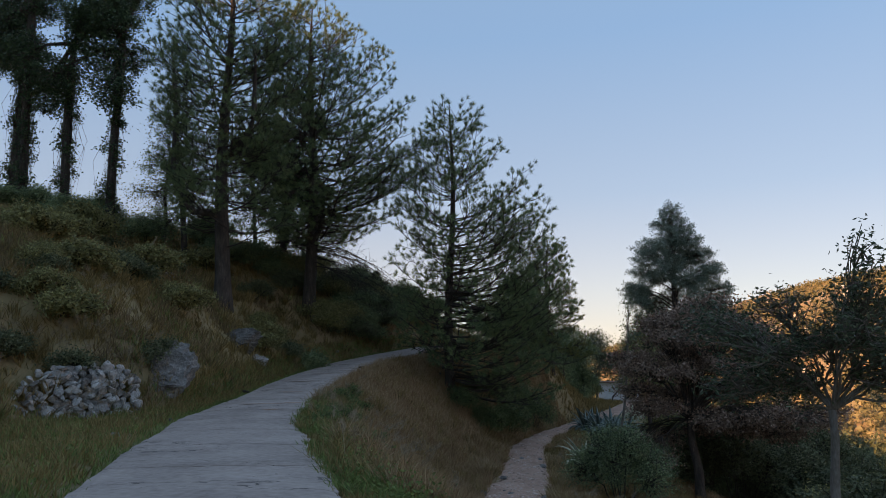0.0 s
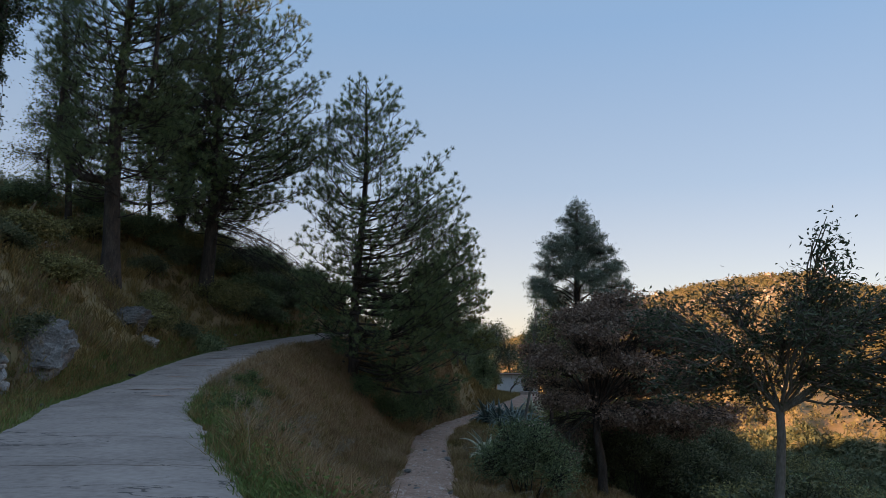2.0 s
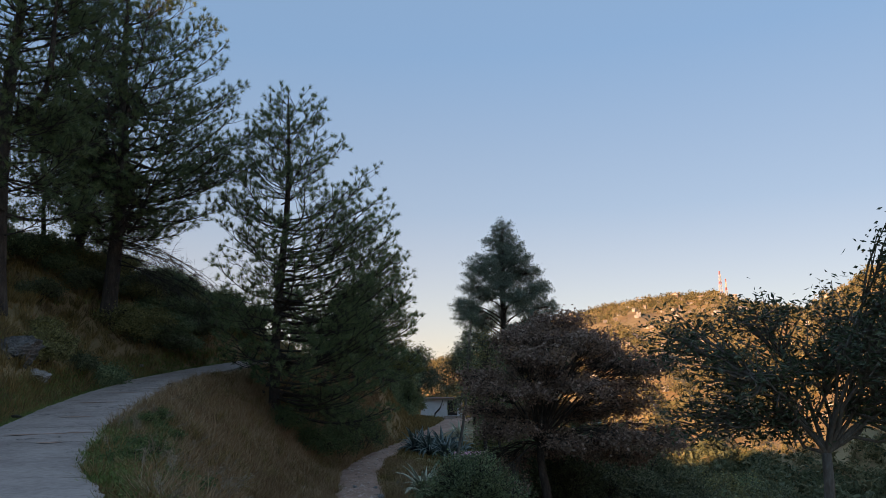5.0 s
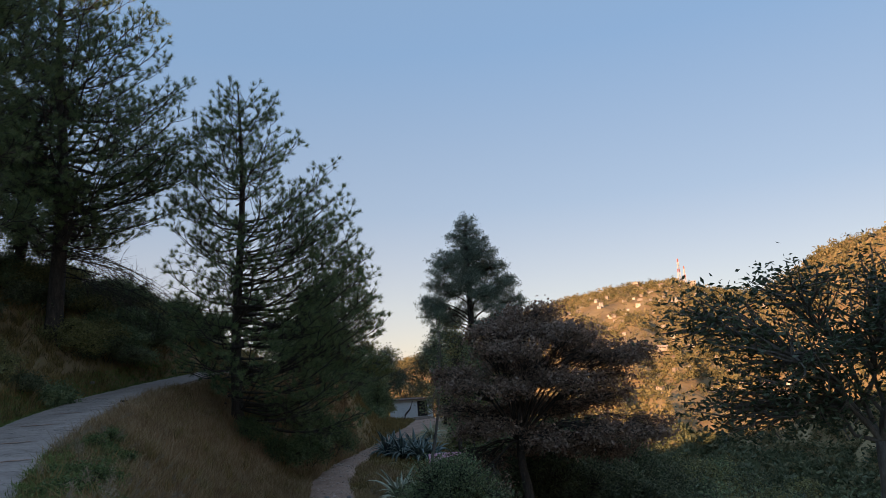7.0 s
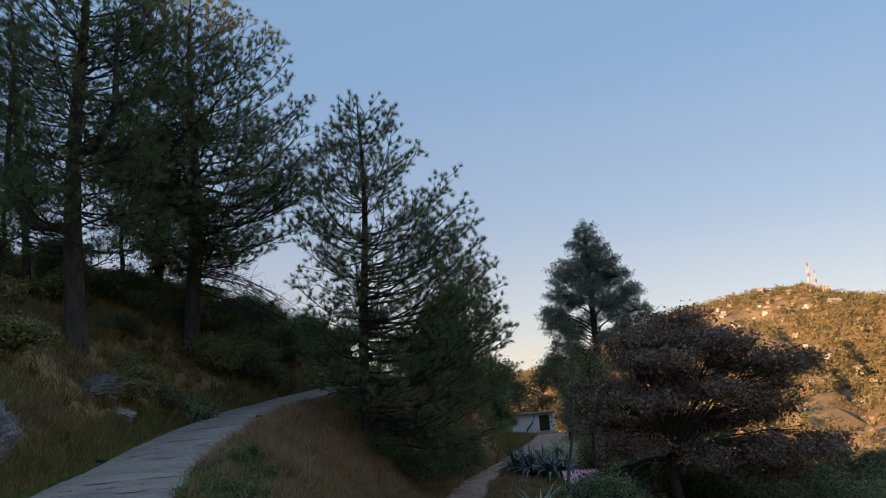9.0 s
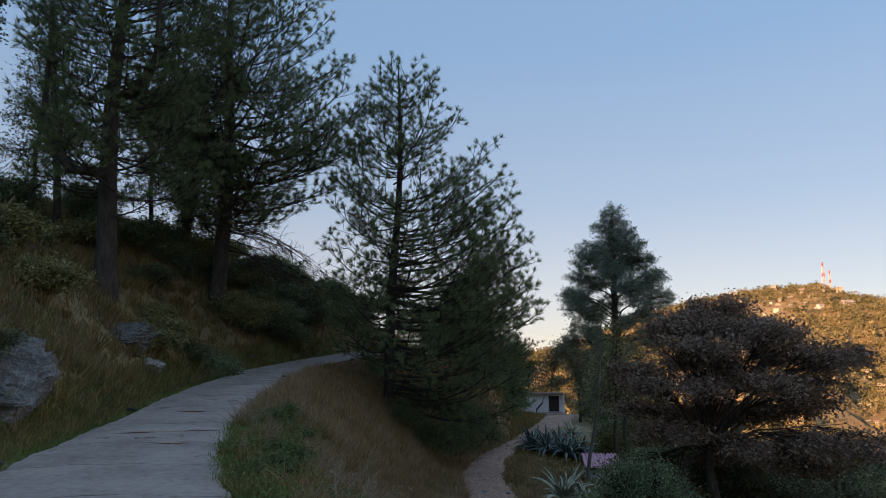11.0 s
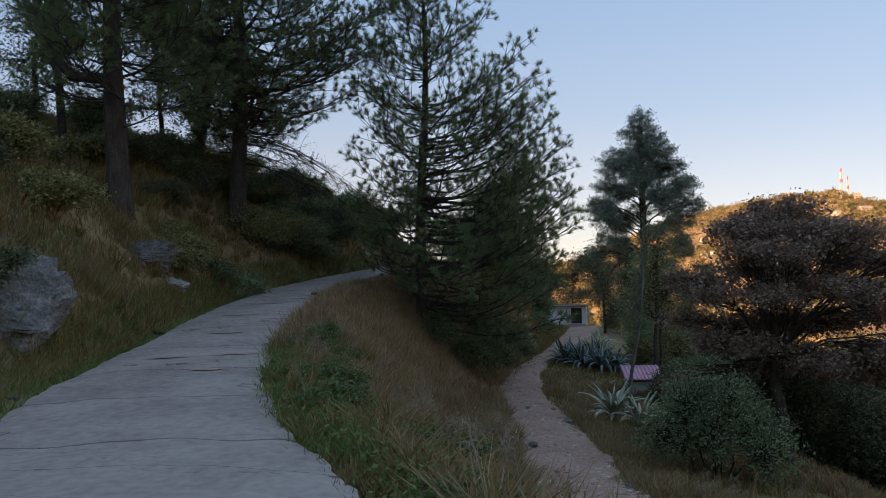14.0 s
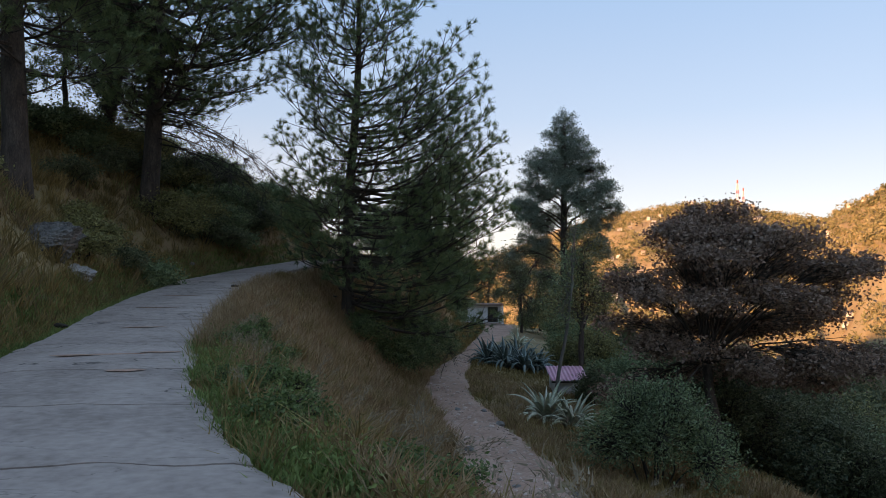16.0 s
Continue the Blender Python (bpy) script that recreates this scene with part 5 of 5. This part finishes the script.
solo("weeds", Geo().add(*leaf_quads(wc, 0.05, rt, 0.55)), M_GRASS_G, "leafy green weeds on the verge below the wall", "weeds", "stuff")

# ---------- across the valley ----------
rf = np.random.default_rng(21)
def far_wood(name, x, y, size, chips, material_, label, seed):
    """Many small far crowns, each a loose ball of leaf masses."""
    r = np.random.default_rng(seed)
    n = len(x)
    size = size[:, None, None]
    squash = np.stack([np.ones(n), np.ones(n), r.uniform(0.7, 1.5, n)], -1)[:, None]
    off = unit(r.normal(0, 1, (n, chips, 3))) * r.uniform(0.35, 1.0, (n, chips, 1)) ** 0.6 * squash
    off[..., 2] = np.maximum(off[..., 2], -0.5)
    c = np.stack([x, y, land(x, y)], -1)[:, None] + (off + np.array([0, 0, 0.6])) * size
    tri = c[:, :, None] + r.normal(0, 0.26, (n, chips, 3, 3)) * size[..., None]
    return solo(name, Geo().add(tri.reshape(-1, 3), np.arange(n * chips * 3).reshape(-1, 3)), material_, label, "trees", "stuff")


def wood_spots(n, az0, az1, r0, r1, power, seed):
    r = np.random.default_rng(seed)
    az, rr = r.uniform(az0, az1, n), r0 + (r1 - r0) * r.uniform(0, 1, n) ** power
    return az, rr, rr * np.sin(np.radians(az)), rr * np.cos(np.radians(az)), r


az, rr, x, y, r = wood_spots(46000, -6, 52, 180, 720, 0.8, 23)
thin = np.sin(x * 0.035 + 1.5 * np.sin(y * 0.02)) + np.sin(y * 0.045 - x * 0.013) > r.normal(np.where(az < 24, -0.35, -1.0), 0.9)
keep = thin & (rr < lin(RIDGE_D, az) - 3)
far_wood("far_trees", x[keep], y[keep], 0.9 + 1.9 * r.uniform(0, 1, keep.sum()) ** 2.0, 24, M_FARTREE, "scattered olive and dark green trees on the far hillside", 24)
az, rr, x, y, r = wood_spots(8000, 12, 52, 55, 290, 0.8, 25)
brow = np.interp(az, (10, 17, 21, 26, 32, 47), (-2.0, -3.0, -4.4, -6.0, -7.2, -8.5))
room = 1.4 + rr * np.tan(np.radians(brow)) - land(x, y)
keep = (x > lin(PR, y) + 9) & (room > -2)
far_wood("valley_scrub", x[keep], y[keep], np.clip(room[keep] / 2.2, 1.1, r.uniform(1.2, 2.8, keep.sum())), 60, M_SHRUB_D, "dark green scrub filling the valley side", 26)


def far_house(wide, deep, tall, pitched, storeys, label):
    ob = thing("house", (0, 0, -50), label, "house", "village on the far hillside")
    part("wall", Geo().add(*box((-wide / 2, -deep / 2, -4), (wide / 2, deep / 2, tall))), M_HOUSE, ob)
    if pitched:
        hw, hd, rt = wide / 2 + 0.4, deep / 2 + 0.4, tall + deep * 0.28
        v = [(-hw, -hd, tall + 0.02), (hw, -hd, tall + 0.02), (hw, hd, tall + 0.02), (-hw, hd, tall + 0.02), (-hw, 0, rt), (hw, 0, rt)]
        part("roof", Geo().add(v, [[0, 1, 5], [0, 5, 4], [2, 3, 4], [2, 4, 5], [1, 2, 5], [3, 0, 4], [0, 2, 1], [0, 3, 2]]), M_HROOF, ob)
    else:
        part("roof", Geo().add(*box((-wide / 2 - 0.3, -deep / 2 - 0.3, tall + 0.01), (wide / 2 + 0.3, deep / 2 + 0.3, tall + 0.35))), M_HROOF, ob)
    n = max(2, int(wide / 2.8))
    for st in range(storeys):
        for k in range(n):
            x = -wide / 2 + wide * (k + 0.5) / n
            part("window", Geo().add(*box((x - 0.6, -deep / 2 - 0.06, 1.0 + 3.0 * st), (x + 0.6, -deep / 2 - 0.01, 2.4 + 3.0 * st))), M_WINDOW, ob)
    return ob


kinds = [far_house(9, 7, 3.4, True, 1, "small pale house with a pitched roof on the far hillside"), far_house(12, 8, 6.2, False, 2, "two-storey pale flat-roofed house on the far hillside"), far_house(7, 6, 6.0, False, 2, "narrow two-storey house on the far hillside"), far_house(15, 7, 3.2, True, 1, "long low house with a pale roof on the far hillside")]
for k in range(130):
    if k < 44:
        az, rr = rf.uniform(11, 23.5), rf.uniform(590, 692)
    else:
        az, rr = rf.uniform(11, 30), rf.uniform(330, 620)
    x, y = rr * math.sin(radians(az)), rr * math.cos(radians(az))
    m = Matrix.Translation(on(x, y, 0.6)) @ Matrix.Rotation(radians(-az + rf.normal(0, 25)), 4, "Z") @ Matrix.Diagonal((*([rf.uniform(0.42, 0.7)] * 3), 1))
    if k < 4:
        kinds[k].matrix_world = m
    else:
        copy_thing(kinds[int(rf.integers(4))], m)


def mast(x, y, tall, wide):
    ob = thing("lattice_mast", on(x, y), "red and white lattice mast on the far ridge", "mast", "masts on the ridge")
    n = 8
    for k in range(n):
        gl = Geo()
        z0, z1 = tall * k / n, tall * (k + 1) / n
        w0, w1 = wide * (1 - 0.75 * k / n), wide * (1 - 0.75 * (k + 1) / n)
        cs = [(-1, -1), (1, -1), (1, 1), (-1, 1)]
        for q in range(4):
            a, b = np.array(cs[q]), np.array(cs[(q + 1) % 4])
            gl.add(*tube([(*(a * w0), z0), (*(a * (w0 + w1) / 2), (z0 + z1) / 2), (*(a * w1), z1)], [0.15] * 3, 4))
            gl.add(*tube([(*(a * w0), z0), (*((a * w0 + b * w1) / 2), (z0 + z1) / 2), (*(b * w1), z1)], [0.09] * 3, 3))
            gl.add(*tube([(*(b * w0), z0), (*((b * w0 + a * w1) / 2), (z0 + z1) / 2), (*(a * w1), z1)], [0.09] * 3, 3))
        part("section", gl, M_RED if k % 3 == 1 else M_STEEL, ob, kind="stuff")
    return ob


mx, my = 690 * math.sin(radians(22.1)), 690 * math.cos(radians(22.1))
mast(mx, my, 90 - float(land(mx, my)), 1.4)
mast(mx + 5, my, 83 - float(land(mx + 5, my)), 1.0)
